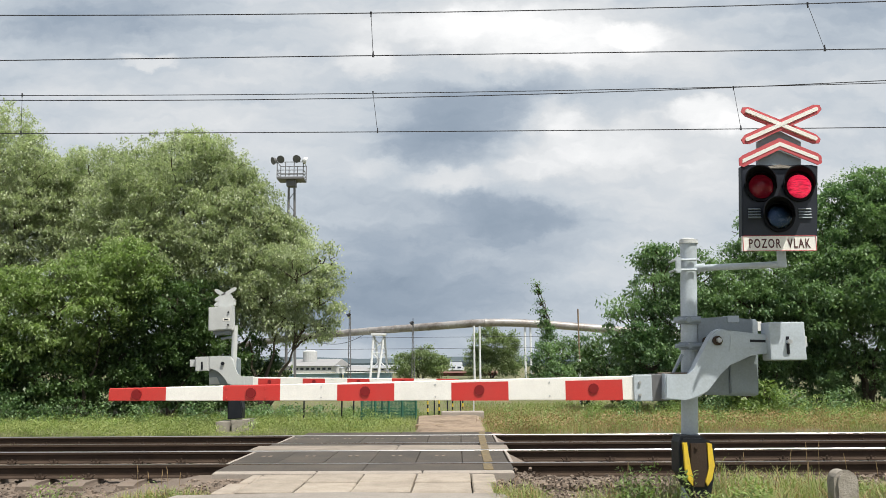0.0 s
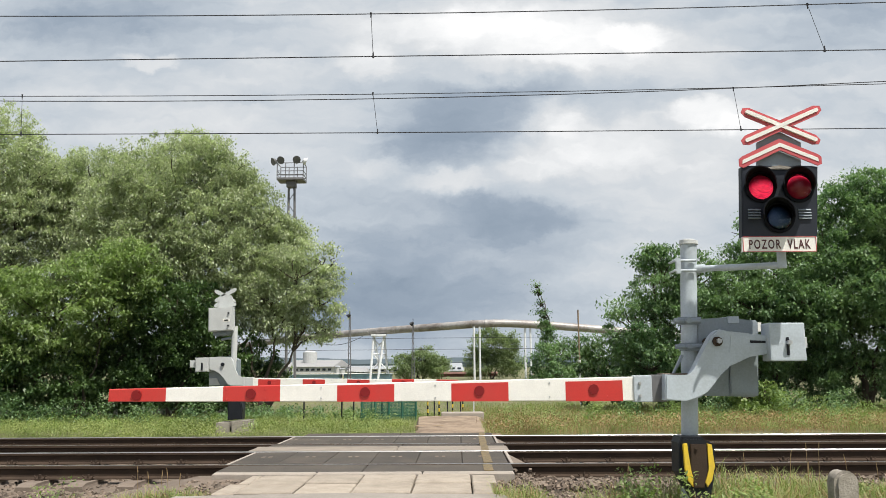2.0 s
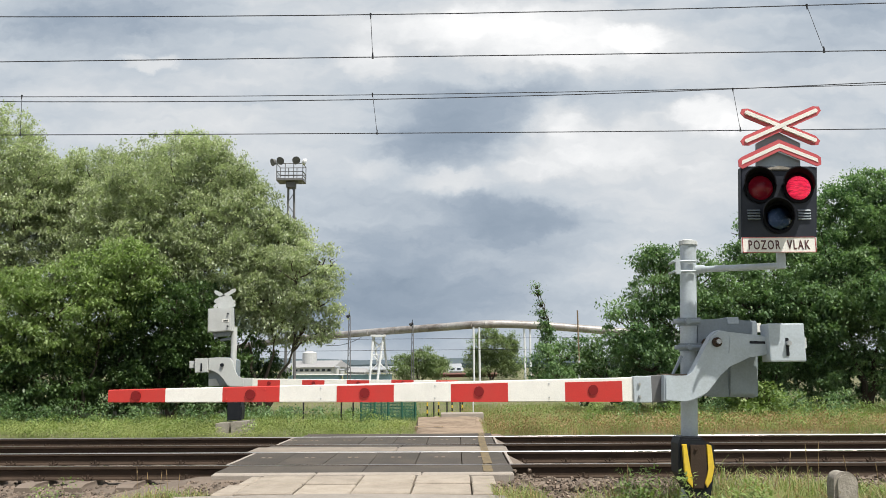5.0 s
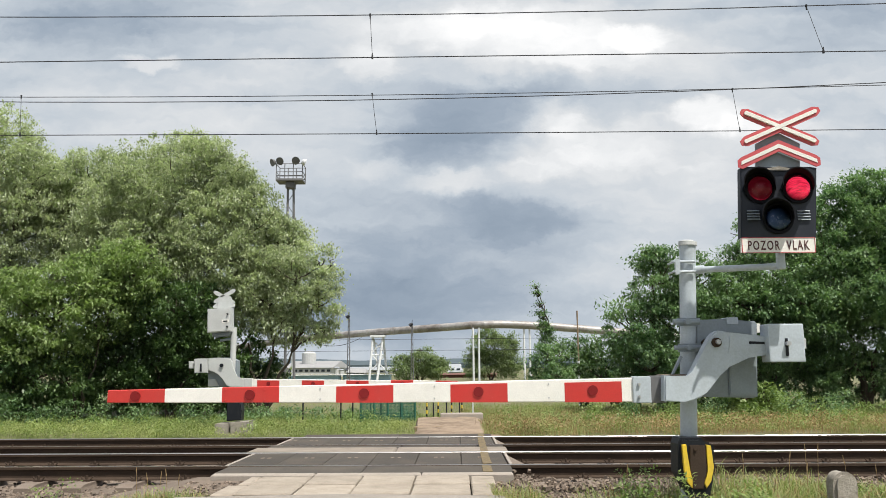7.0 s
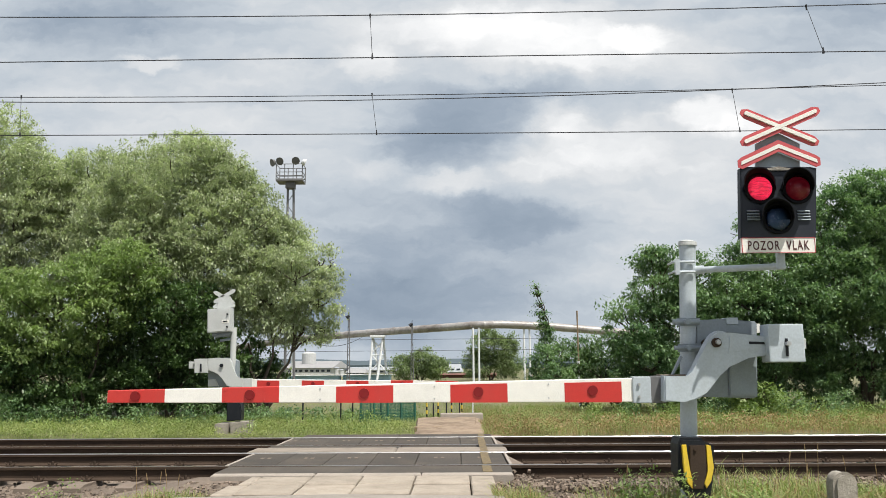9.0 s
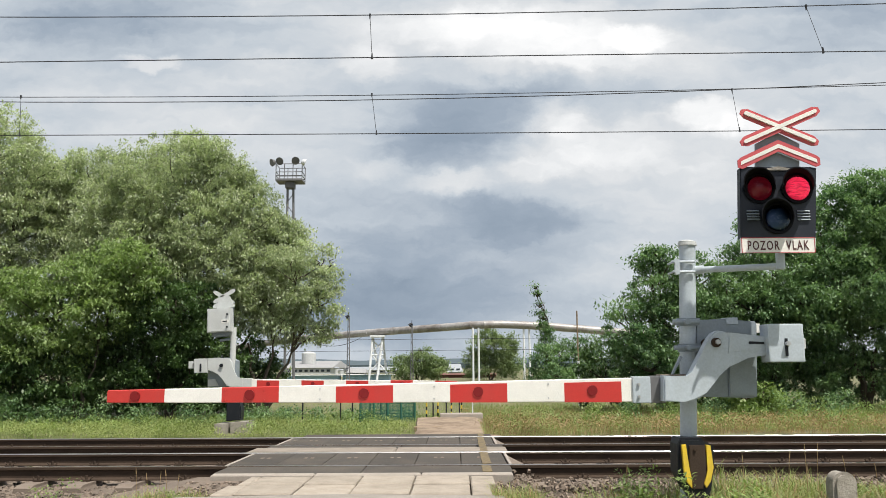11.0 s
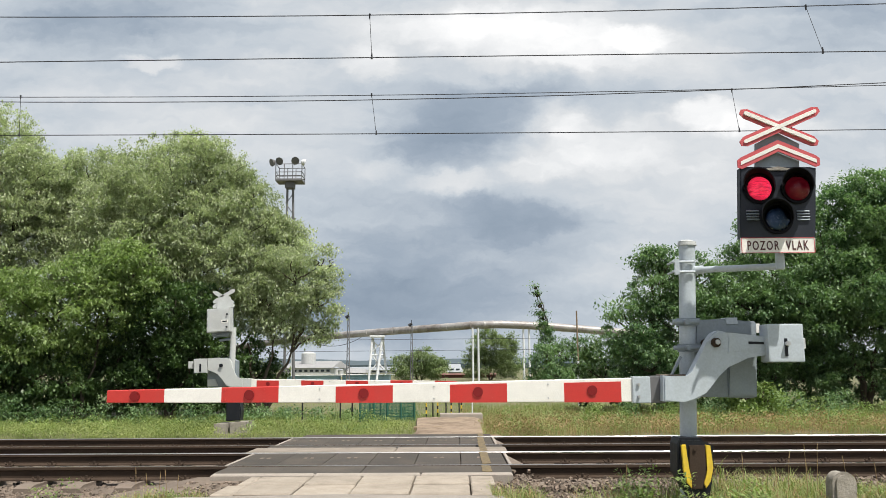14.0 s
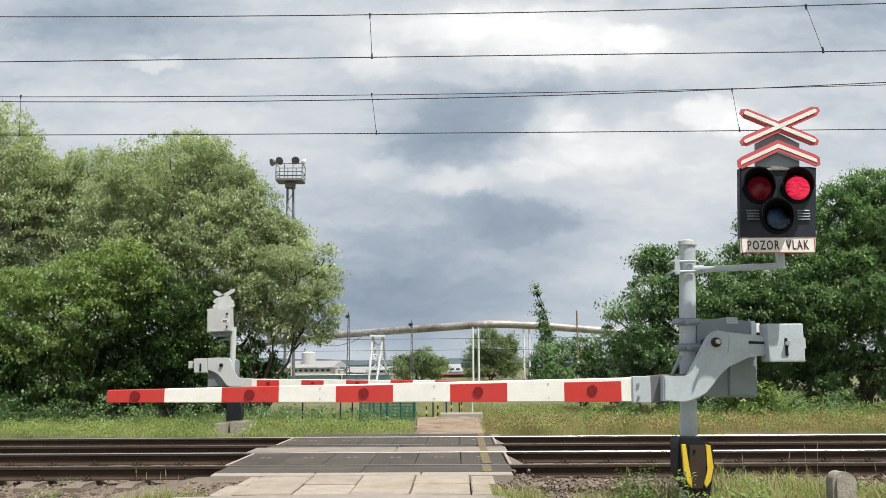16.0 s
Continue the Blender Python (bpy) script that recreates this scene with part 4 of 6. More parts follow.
    part("slot", bm, M_BLACK, arm)
    hub = (2.329, 6.66, 1.367)
    # solid hub; its dark colour stands in for the shaded hole round the bolt
    bm = bmesh.new()
    rod(bm, (hub[0], 6.665, hub[2]), (hub[0], 7.15, hub[2]), 0.040, n=24)
    smooth(part("hub", bm, M_RAIL, arm, "hub with the dark of its hole put into the colour"), 30)
    bm = bmesh.new()
    rod(bm, (hub[0] + 0.004, 6.63, hub[2] + 0.004), (hub[0] + 0.004, 6.67, hub[2] + 0.004), 0.022, n=6)
    part("hub_bolt", bm, M_STEEL, arm, "steel hub bolt")
    # counterweight
    bm = bmesh.new()
    x0, x1, z0, z1 = 2.75, 3.054, 1.197, 1.519
    box(bm, x0, x1, 6.62, 6.80, z0, z1, 0.012)
    weight = part("counterweight", bm, M_GREY, ob, "grey counterweight box")
    bm = bmesh.new()
    box(bm, x1, x1 + 0.03, 6.66, 6.77, z0 + 0.11, z1 - 0.12, 0.006)
    part("end_cap", bm, M_GREY_LIGHT, weight)
    cx = 2.899
    bm = bmesh.new()
    box(bm, cx - 0.012, cx + 0.012, 6.612, 6.63, z0 + 0.05, z0 + 0.20, 0.004)
    part("slot", bm, M_BLACK, weight)
    bm = bmesh.new()
    rod(bm, (cx + 0.006, 6.58, z0 + 0.155), (cx + 0.006, 6.625, z0 + 0.155), 0.022, n=6)
    part("bolt", bm, M_STEEL, weight)
    # clamps and pegs on the post
    for z, r in ((1.555, 0.024), (1.33, 0.02)):
        bm = bmesh.new()
        rod(bm, (px - 0.14, py - 0.10, z), (px + 0.09, py - 0.10, z), r, n=12)
        rod(bm, (px - 0.03, py - 0.17, z), (px - 0.03, py - 0.06, z), r * 1.1, n=8)
        box(bm, px - 0.10, px + 0.10, py - 0.10, py - 0.07, z - 0.035, z + 0.035)
        part("clamp", bm, M_GREY_DARK, ob, "bolted steel clamp")
    bm = bmesh.new()
    plate(bm, [(px - 0.23, 0.99), (px - 0.21, 1.01), (px - 0.07, 1.25), (px - 0.09, 1.26)], 6.9, 6.94)
    box(bm, px - 0.3, px + 0.02, 6.83, 6.95, 0.965, 0.99)
    part("stay", bm, M_GREY_DARK, ob)
    bm = bmesh.new()
    box(bm, 1.885, 2.115, 6.81, 6.98, 1.085, 1.10, 0.003)
    part("cover_plate", bm, M_SLEEPER, ob, "rusty cover plate over the joint")
    # boom
    boom = thing("barrier_boom", "tapering red and white striped boom with dark red reflectors", "boom", "barrier booms")
    stripes(boom, -2.865, 0.488, BY, 0.893, 1.000, 0.0167, -0.005, 9, 0.055, 0.095)
    bm = bmesh.new()
    xa, xb, xc = 1.631, 1.776, 1.898
    box(bm, xa - 0.01, xb, BY - 0.045, BY + 0.045, 0.862, 1.085, 0.008)
    brk = part("bracket", bm, M_GREY, boom, "grey boom bracket")
    bm = bmesh.new()
    box(bm, xb - 0.01, xc + 0.02, BY + 0.01, BY + 0.05, 0.86, 1.09, 0.006)
    part("joint", bm, M_MAST, boom)
    for z in (0.915, 1.02):
        bm = bmesh.new()
        rod(bm, (xa + 0.04, BY - 0.062, z), (xa + 0.04, BY - 0.04, z), 0.014, n=6)
        part("bolt", bm, M_STEEL, brk)
    grounded(boom, (xb, BY, 0.86))
    grounded(ob, (px, py, -0.3))
    return ob


near_barrier()


def bar(bm, a, b, w, y0, y1, point=0.55):
    """A flat bar with blunt pointed ends between two places in x and z."""
    a, b = Vector(a), Vector(b)
    d = (b - a).normalized()
    n = Vector((-d.y, d.x)) * w / 2
    e = d * w * point
    plate(bm, [tuple(p) for p in (a + n * 0.45, a + e + n, b - e + n, b + n * 0.45, b - n * 0.45, b - e - n, a + e - n, a - n * 0.45)], y0, y1)
    return bm


HY = 6.35  # face of the warning signal


def lamp_glow():
    """A red lamp body that is bright on one side and dark on the other."""
    m = bpy.data.materials.new("red_lamp_body")
    m.use_nodes = True
    nt = m.node_tree
    p = nt.nodes["Principled BSDF"]
    co = nt.nodes.new("ShaderNodeTexCoord").outputs["Object"]
    sep = nt.nodes.new("ShaderNodeSeparateXYZ")
    nt.links.new(co, sep.inputs[0])
    side = nt.nodes.new("ShaderNodeMapRange")
    side.interpolation_type = "SMOOTHSTEP"
    nt.links.new(sep.outputs[1], side.inputs[0])
    for i, v in ((1, 0.02), (2, -0.075), (3, 0.045), (4, 1.0)):
        side.inputs[i].default_value = v
    mapping = nt.nodes.new("ShaderNodeMapping")
    mapping.inputs["Scale"].default_value = (14, 14, 60)
    nt.links.new(co, mapping.inputs[0])
    rip = calc(nt, "ADD", calc(nt, "MULTIPLY", fog(nt, mapping.outputs[0], 1.0, 4, 0.7), 2.7), -0.45)
    p.inputs["Base Color"].default_value = (0.035, 0.002, 0.003, 1)
    p.inputs["Emission Color"].default_value = (1.0, 0.045, 0.12, 1)
    nt.links.new(calc(nt, "MULTIPLY", calc(nt, "MULTIPLY", side.outputs[0], rip), 0.72), p.inputs["Emission Strength"])
    p.inputs["Roughness"].default_value = 0.3
    return m


def lens_glass(name, tint):
    m = bpy.data.materials.new(name)
    m.use_nodes = True
    nt = m.node_tree
    nt.nodes.clear()
    tr = nt.nodes.new("ShaderNodeBsdfTransparent")
    tr.inputs[0].default_value = (*tint, 1)
    gl = node(nt, "ShaderNodeBsdfGlossy", Roughness=0.15)
    b = node(nt, "ShaderNodeBump", Strength=0.5, Distance=0.01)
    nt.links.new(node(nt, "ShaderNodeTexNoise", Scale=45.0).outputs["Fac"], b.inputs["Height"])
    nt.links.new(b.outputs[0], gl.inputs["Normal"])
    fr = node(nt, "ShaderNodeFresnel", IOR=1.3)
    mx = nt.nodes.new("ShaderNodeMixShader")
    nt.links.new(fr.outputs[0], mx.inputs[0])
    nt.links.new(tr.outputs[0], mx.inputs[1])
    nt.links.new(gl.outputs[0], mx.inputs[2])
    out = nt.nodes.new("ShaderNodeOutputMaterial")
    nt.links.new(mx.outputs[0], out.inputs[0])
    return m


M_LENS_RED = lens_glass("clear_red_lens", (1.0, 0.75, 0.78))
M_LENS_CLEAR = lens_glass("clear_lens", (0.8, 0.86, 0.95))
M_LAMP = lamp_glow()
M_DARK_LAMP = material("dark_lamp_bowl", (0.03, 0.06, 0.13), 0.25, 0.2, (0.03, 0.06, 0.12), 0.5, 60, 20, 0.3)


def text_part(body, x, z, y, height, width, mat, parent, name="lettering"):
    """Raised letters, centred, facing the road."""
    cu = bpy.data.curves.new(name, "FONT")
    cu.body, cu.size, cu.extrude, cu.align_x, cu.align_y, cu.resolution_u, cu.offset = body, 1.0, 0.001, "CENTER", "CENTER", 3, 0.016
    cu.space_character = 1.25
    tmp = new(name, cu)
    bpy.context.view_layer.update()
    me = bpy.data.meshes.new_from_object(tmp.evaluated_get(bpy.context.evaluated_depsgraph_get()))
    bpy.data.objects.remove(tmp)
    co = np.array([v.co for v in me.vertices])
    lo, hi = co.min(0), co.max(0)
    for v in me.vertices:
        fx, fz = (v.co.x - lo[0]) / (hi[0] - lo[0]) - 0.5, (v.co.y - lo[1]) / (hi[1] - lo[1]) - 0.5
        v.co = (x + fx * width, y - v.co.z, z + fz * height)
    me.materials.clear()
    me.materials.append(mat)
    ob = new(name, me)
    ob.parent = parent
    return ob


LAMPS = []


def aim_at_road(bm):
    """The lamps look slantwise out of the board, down the road."""
    for v in bm.verts:
        v.co.x += 0.40 * (v.co.y - HY)


TURN = 0.0
HEAD = Vector((2.802, HY, 2.535))


def warning_signal():
    ob = thing("warning_signal", "black warning signal with red lamps under a red and white cross", "signal")
    base = (2.771, HY, 2.0)
    bm = bmesh.new()
    plate(bm, [(2.502, 2.807), (2.555, 2.817), (3.09, 2.813), (3.14, 2.803), (3.09, 2.207), (2.469, 2.212)], HY, HY + 0.07, 0.006)
    board = part("board", bm, M_BOARD, ob, "black signal board")
    # back of the lamp box
    bm = bmesh.new()
    plate(bm, [(2.604, 2.79), (3.124, 2.787), (3.081, 2.232), (2.567, 2.235)], HY + 0.07, HY + 0.2, 0.02)
    part("lamp_box", bm, M_GREY_DARK, ob, "grey lamp box behind the board")
    for i, (cx, cz) in enumerate([(2.653, 2.63), (2.969, 2.628), (2.787, 2.374)]):
        r = 0.108
        bm = bmesh.new()
        ring(bm, (cx, cz), r, r + 0.022, HY - 0.022, HY + 0.012, 36)
        aim_at_road(bm)
        smooth(part("lamp_rim", bm, M_MATT, board))
        bm = bmesh.new()
        ring(bm, (cx, cz + 0.004), r + 0.016, r + 0.024, HY - 0.20, HY + 0.002, 30, -8, 188)
        aim_at_road(bm)
        smooth(part("visor", bm, M_MATT, board, "black lamp visor"))
        bm = bmesh.new()
        bmesh.ops.create_uvsphere(bm, u_segments=32, v_segments=10, radius=r, matrix=Matrix.Translation((cx, HY - 0.003, cz)) @ Matrix.Diagonal((1, 0.85, 1, 1)))
        bmesh.ops.delete(bm, geom=[v for v in bm.verts if v.co.y > HY - 0.002], context="VERTS")
        aim_at_road(bm)
        smooth(part("lens", bm, M_LENS_RED if i < 2 else M_LENS_CLEAR, board))
        bm = bmesh.new()
        if i < 2:
            bmesh.ops.create_uvsphere(bm, u_segments=32, v_segments=20, radius=0.103)
            lamp = smooth(part("lamp", bm, M_LAMP, ob, "flashing red lamp"))
            LAMPS.append((lamp, Vector((cx, HY + 0.022, cz))))
        else:
            bmesh.ops.create_uvsphere(bm, u_segments=32, v_segments=16, radius=r, matrix=Matrix.Translation((cx, HY - 0.001, cz)) @ Matrix.Diagonal((0.97, 0.3, 0.97, 1)))
            smooth(part("lamp_bowl", bm, M_DARK_LAMP, board, "unlit clear lamp"))
    left, right = [(2.529, 2.407), (2.948, 2.404)]
    for a, z0 in (left, right):
        for k in range(4):
            b, z = a + 0.103, z0 + 0.033 - 0.0235 * k
            bm = bmesh.new()
            vs = [bm.verts.new(v) for v in ((a, HY - 0.002, z + 0.007), (b, HY - 0.002, z + 0.007), (b, HY - 0.016, z - 0.006), (a, HY - 0.016, z - 0.006), (a, HY - 0.002, z - 0.008), (b, HY - 0.002, z - 0.008))]
            for f in ((0, 1, 2, 3), (3, 2, 5, 4), (0, 3, 4), (1, 5, 2)):
                bm.faces.new([vs[i] for i in f])
            # dark tone on all slats stands in for shade over the left ones
            part("louvre", bm, M_GREY_DARK, board)
    # sign plate
    bm = bmesh.new()
    plate(bm, [(2.467, 2.213), (3.081, 2.209), (3.071, 2.085), (2.459, 2.089)], HY - 0.012, HY + 0.01)
    sign = part("sign_plate", bm, M_WHITE, ob, "white enamel plate with brown letters")
    (tx, tz), (wx, wz), (hx, hz) = [(2.768, 2.148), (3.022, 2.187), (2.517, 2.109)]
    w = wx - hx
    text_part("POZOR", hx + 0.259 * w, tz, HY - 0.014, abs(wz - hz), 0.518 * w, M_LETTER, sign, "lettering")
    text_part("VLAK", wx - 0.187 * w, tz, HY - 0.014, abs(wz - hz), 0.374 * w, M_LETTER, sign, "lettering")
    (ax, az), (bx, bz) = [(2.467, 2.213), (3.071, 2.085)]
    bm = bmesh.new()
    for x0, x1, z0, z1 in ((ax, bx, az - 0.004, az), (ax, bx, bz, bz + 0.004), (ax, ax + 0.004, bz, az), (bx - 0.004, bx, bz, az)):
        box(bm, x0, x1, HY - 0.016, HY - 0.011, z0, z1)
    part("sign_border", bm, M_SIGNRED, sign)
    # top trim, stained
    bm = bmesh.new()
    plate(bm, [(2.682, 2.778), (2.715, 2.797), (2.818, 2.815), (2.924, 2.795), (2.957, 2.776)], HY - 0.02, HY + 0.06, 0.006)
    part("top_flap", bm, M_STONE, board, "weathered metal flap")
    # crosses
    bm = bmesh.new()
    plate(bm, [(2.656, 3.024), (2.848, 3.121), (3.028, 3.021), (3.012, 2.806), (2.642, 2.809)], HY + 0.03, HY + 0.05)
    part("back_plate", bm, M_GREY_DARK, ob, "grey backing plate")
    for k, (p, q2, dy) in enumerate([((2.531, 3.295), (3.169, 3.014), 0.0), ((3.192, 3.307), (2.513, 3.011), -0.012)]):
        arm = part("cross_arm", bar(bmesh.new(), p, q2, 0.088, HY - 0.01 + dy, HY + 0.0 + dy), M_SIGNRED, ob, "red and white cross arm")
        a, b = Vector(p), Vector(q2)
        d = (b - a).normalized() * 0.03
        part("white_stripe", bar(bmesh.new(), a + d, b - d, 0.032, HY - 0.029 - 0.002 * k, HY - 0.009 + dy, 0.3), M_WHITE, arm)
    l, m, r = [(2.48, 2.84), (2.83, 2.987), (3.171, 2.855)]
    bm = bmesh.new()
    w = 0.05
    plate(bm, [(l[0], l[1] - 0.03), (l[0], l[1] + 0.03), (l[0] + 0.03, l[1] + 0.055), (m[0], m[1] + w * 1.15), (r[0] - 0.03, r[1] + 0.055), (r[0], r[1] + 0.03), (r[0], r[1] - 0.03), (r[0] - 0.035, r[1] - 0.045), (m[0], m[1] - w * 0.85), (l[0] + 0.035, l[1] - 0.045)], HY - 0.012, HY - 0.002)
    chev = part("half_cross", bm, M_SIGNRED, ob, "red and white half cross")
    bm = bmesh.new()
    w = 0.0145
    plate(bm, [(l[0] + 0.025, l[1] - 0.012), (l[0] + 0.03, l[1] + 0.022), (m[0], m[1] + w * 1.45), (r[0] - 0.03, r[1] + 0.022), (r[0] - 0.025, r[1] - 0.012), (m[0], m[1] - w * 0.85)], HY - 0.016, HY - 0.011)
    part("white_stripe", bm, M_WHITE, chev)
    # carrying arm from the post
    ex, ez = (2.825, 1.989)
    bm = bmesh.new()
    rod(bm, (ex, HY + 0.1, ez - 0.025), (ex, HY + 0.1, ez + 0.17), 0.036, n=16)
    rod(bm, (2.27, 6.99, 2.027), (ex + 0.03, HY + 0.1, ez), 0.028, n=16)
    rod(bm, (2.2, 7.0, 2.022), (2.35, 6.94, 2.027), 0.038, n=16)
    smooth(part("carrying_arm", bm, M_GREY, ob), 35)
    bm = bmesh.new()
    z = 2.048
    for dz in (-0.045, 0.045):
        rod(bm, (2.06, 6.91, z + dz), (2.26, 6.91, z + dz), 0.012, n=8)
        rod(bm, (2.07, 6.88, z + dz), (2.07, 7.08, z + dz), 0.01, n=8)
    box(bm, 2.08, 2.12, 6.895, 6.93, z - 0.07, z + 0.07)
    part("arm_clamp", bm, M_GREY, ob, "steel bracket on the post")
    # the head is turned towards the road; the carrying arm is not
    face = Matrix.Translation(HEAD - Vector(base)) @ pose(0, 0, 0, 0, 0, TURN) @ Matrix.Diagonal((math.cos(radians(TURN)), 1, 1, 1)) @ Matrix.Translation(-HEAD)
    keyed = [lamp.data for lamp, _ in LAMPS]
    ob.location = base
    for o in ob.children_recursive:
        if o.data not in keyed:
            o.data.transform(Matrix.Translation(-Vector(base)) if o.name in ("carrying_arm", "arm_clamp") else face)
    for k, (lamp, at) in enumerate(LAMPS):
        LAMPS[k] = (lamp, face @ at)
    return ob


warning_signal()


def boundary_stone():
    (x0, z), (x1, _) = (3.198, 0.3), (3.396, 0.299)
    bm = bmesh.new()
    mid, half = (x0 + x1) / 2, (x1 - x0) / 2
    arch = [(mid + half * math.cos(a), z - 0.09 + 0.09 * math.sin(a)) for a in np.linspace(0, math.pi, 9)]
    plate(bm, [(x1, -0.4)] + arch + [(x0, -0.4)], 6.6, 6.74, 0.025)
    bmesh.ops.triangulate(bm, faces=[f for f in bm.faces if len(f.verts) > 4])
    bmesh.ops.subdivide_edges(bm, edges=bm.edges, cuts=2, use_grid_fill=True)
    for v in bm.verts:
        v.co += Vector((noise.noise(v.co * 9), noise.noise(v.co * 9 + Vector((5, 0, 0))), noise.noise(v.co * 9 + Vector((0, 7, 0))))) * 0.01
    ob = smooth(part("boundary_stone", bm, M_STONE), 60)
    tagged(ob, "squat weathered concrete marker stone in the grass", "marker stone")


boundary_stone()


# ---- beyond the tracks ----
FY = 17.9  # the far barrier


def far_barrier():
    ob = thing("barrier", "lowered red and white barrier with its signal seen from behind", "barrier", "crossing barriers")
    px, pz = -4.77, -0.2
    bm = bmesh.new()
    rod(bm, (px, FY, 0.1), (px, FY, 2.12), 0.066, n=20)
    smooth(part("post", bm, M_GREY_LIGHT, ob))
    bm = bmesh.new()
    plate(bm, [(-4.841, 0.447), (-4.545, 0.445), (-4.506, 0.258), (-4.52, 0.043), (-4.835, 0.025)], FY - 0.14, FY + 0.14, 0.02)
    part("base_cover", bm, M_BLACK, ob, "black post cover")
    for pts in ([(-5.037, -0.021), (-4.74, -0.006), (-4.73, -0.309), (-5.026, -0.327)], [(-4.699, 0.01), (-4.318, 0.024), (-4.304, -0.312), (-4.688, -0.317)]):
        bm = bmesh.new()
        plate(bm, pts, FY - 0.35, FY + 0.3, 0.02)
        part("footing", bm, M_STONE, ob, "weathered concrete footing")
    bm = bmesh.new()
    plate(bm, [(-5.338, 1.414), (-5.125, 1.434), (-4.816, 1.432), (-4.686, 1.363), (-4.675, 0.78), (-5.315, 0.785)], FY - 0.02, FY + 0.30, 0.02)
    drive = part("drive_box", bm, M_GREY_DARK, ob)
    bm = bmesh.new()
    plate(bm, [(-5.306, 0.945), (-5.136, 0.957), (-5.062, 0.801), (-5.3, 0.794)], FY - 0.05, FY + 0.0, 0.004)
    part("drive_door", bm, M_GREY_LIGHT, drive)
    bm = bmesh.new()
    plate(bm, [(-5.279, 1.416), (-5.046, 1.431), (-4.804, 1.412), (-4.742, 1.324), (-4.712, 1.177), (-4.63, 1.01), (-4.553, 0.976), (-4.477, 0.959), (-4.471, 0.775), (-4.758, 0.777), (-4.843, 0.811), (-4.946, 0.97), (-5.034, 1.075), (-5.141, 1.13), (-5.269, 1.148)], FY - 0.2, FY - 0.09, 0.012)
    arm = part("lever_arm", bm, M_GREY_LIGHT, ob, "pale grey curved lever arm")
    bm = bmesh.new()
    hub = (-4.963, 17.68, 1.258)
    rod(bm, (hub[0], FY - 0.24, hub[2]), (hub[0], FY, hub[2]), 0.04, n=14)
    part("hub_bolt", bm, M_BLACK, arm)
    bm = bmesh.new()
    plate(bm, [(-5.575, 1.409), (-5.287, 1.416), (-5.267, 1.097), (-5.563, 1.091)], FY - 0.25, FY + 0.05, 0.012)
    w = part("counterweight", bm, M_GREY_LIGHT, ob)
    bm = bmesh.new()
    plate(bm, [(-5.716, 1.352), (-5.593, 1.351), (-5.587, 1.191), (-5.71, 1.192)], FY - 0.18, FY, 0.008)
    part("end_cap", bm, M_GREY_LIGHT, w)
    bm = bmesh.new()
    plate(bm, [(-5.434, 1.299), (-5.4, 1.299), (-5.393, 1.124), (-5.435, 1.124)], FY - 0.262, FY - 0.24)
    part("slot", bm, M_BLACK, w)
    boom = thing("barrier_boom", "red and white striped boom of the barrier across the tracks", "boom", "barrier booms")
    stripes(boom, 0.33, -0.5, FY - 0.12, 0.765, 0.878, -0.0160, 0.004, 9, 0.06, -0.12)
    bm = bmesh.new()
    box(bm, -4.52, -4.28, FY - 0.17, FY - 0.07, 0.74, 0.965, 0.01)
    part("bracket", bm, M_GREY_LIGHT, boom)
    grounded(boom, (-4.4, FY - 0.12, 0.74))
    grounded(ob, (px, FY, -0.3))

    sg = thing("warning_signal", "grey back of the crossing signal across the tracks", "signal")
    bm = bmesh.new()
    plate(bm, [(-5.322, 2.52), (-4.797, 2.559), (-4.771, 2.018), (-5.311, 1.988)], FY - 0.25, FY + 0.02, 0.02)
    lamp_box = part("lamp_box", bm, M_GREY_LIGHT, sg, "pale grey lamp box")
    bm = bmesh.new()
    plate(bm, [(-5.348, 2.492), (-4.793, 2.553), (-4.777, 2.034), (-5.329, 1.994)], FY + 0.03, FY + 0.07)
    part("board", bm, M_BLACK, sg)
    for cx, cz in [(-4.859, 2.406), (-4.857, 2.122)]:
        bm = bmesh.new()
        rod(bm, (cx, FY - 0.28, cz), (cx, FY - 0.24, cz), 0.02, n=10)
        part("latch", bm, M_BLACK, lamp_box)
    bm = bmesh.new()
    plate(bm, [(-4.984, 2.274), (-4.827, 2.277), (-4.825, 2.214), (-4.982, 2.211)], FY - 0.256, FY - 0.252)
    label = part("notice", bm, M_WHITE, lamp_box, "small white notice")
    bm = bmesh.new()
    plate(bm, [(-4.958, 2.257), (-4.857, 2.261), (-4.856, 2.231), (-4.957, 2.228)], FY - 0.259, FY - 0.255)
    part("notice_bar", bm, M_BLACK, label)
    bm = bmesh.new()
    plate(bm, [(-5.152, 2.787), (-5.002, 2.842), (-4.871, 2.828), (-4.777, 2.58), (-5.165, 2.548)], FY - 0.01, FY + 0.02)
    part("back_plate", bm, M_GREY_LIGHT, sg)
    for (p, r) in [((-5.267, 2.945), (-4.784, 2.671)), ((-4.777, 2.985), (-5.258, 2.692)), ((-5.267, 2.575), (-5.012, 2.734)), ((-5.012, 2.734), (-4.773, 2.61))]:
        part("cross_arm", bar(bmesh.new(), p, r, 0.09, FY + 0.02, FY + 0.035), M_GREY_LIGHT, sg, "grey back of a cross arm")
    bm = bmesh.new()
    plate(bm, [(-5.26, 1.996), (-4.809, 2.01), (-4.862, 1.916), (-5.191, 1.893)], FY - 0.1, FY + 0.1, 0.01)
    rod(bm, (-5.074, 17.9, 1.817), (-4.711, 17.9, 1.879), 0.03, n=10)
    rod(bm, (-5.115, 17.8, 1.941), (-4.943, 17.8, 1.94), 0.025, n=10)
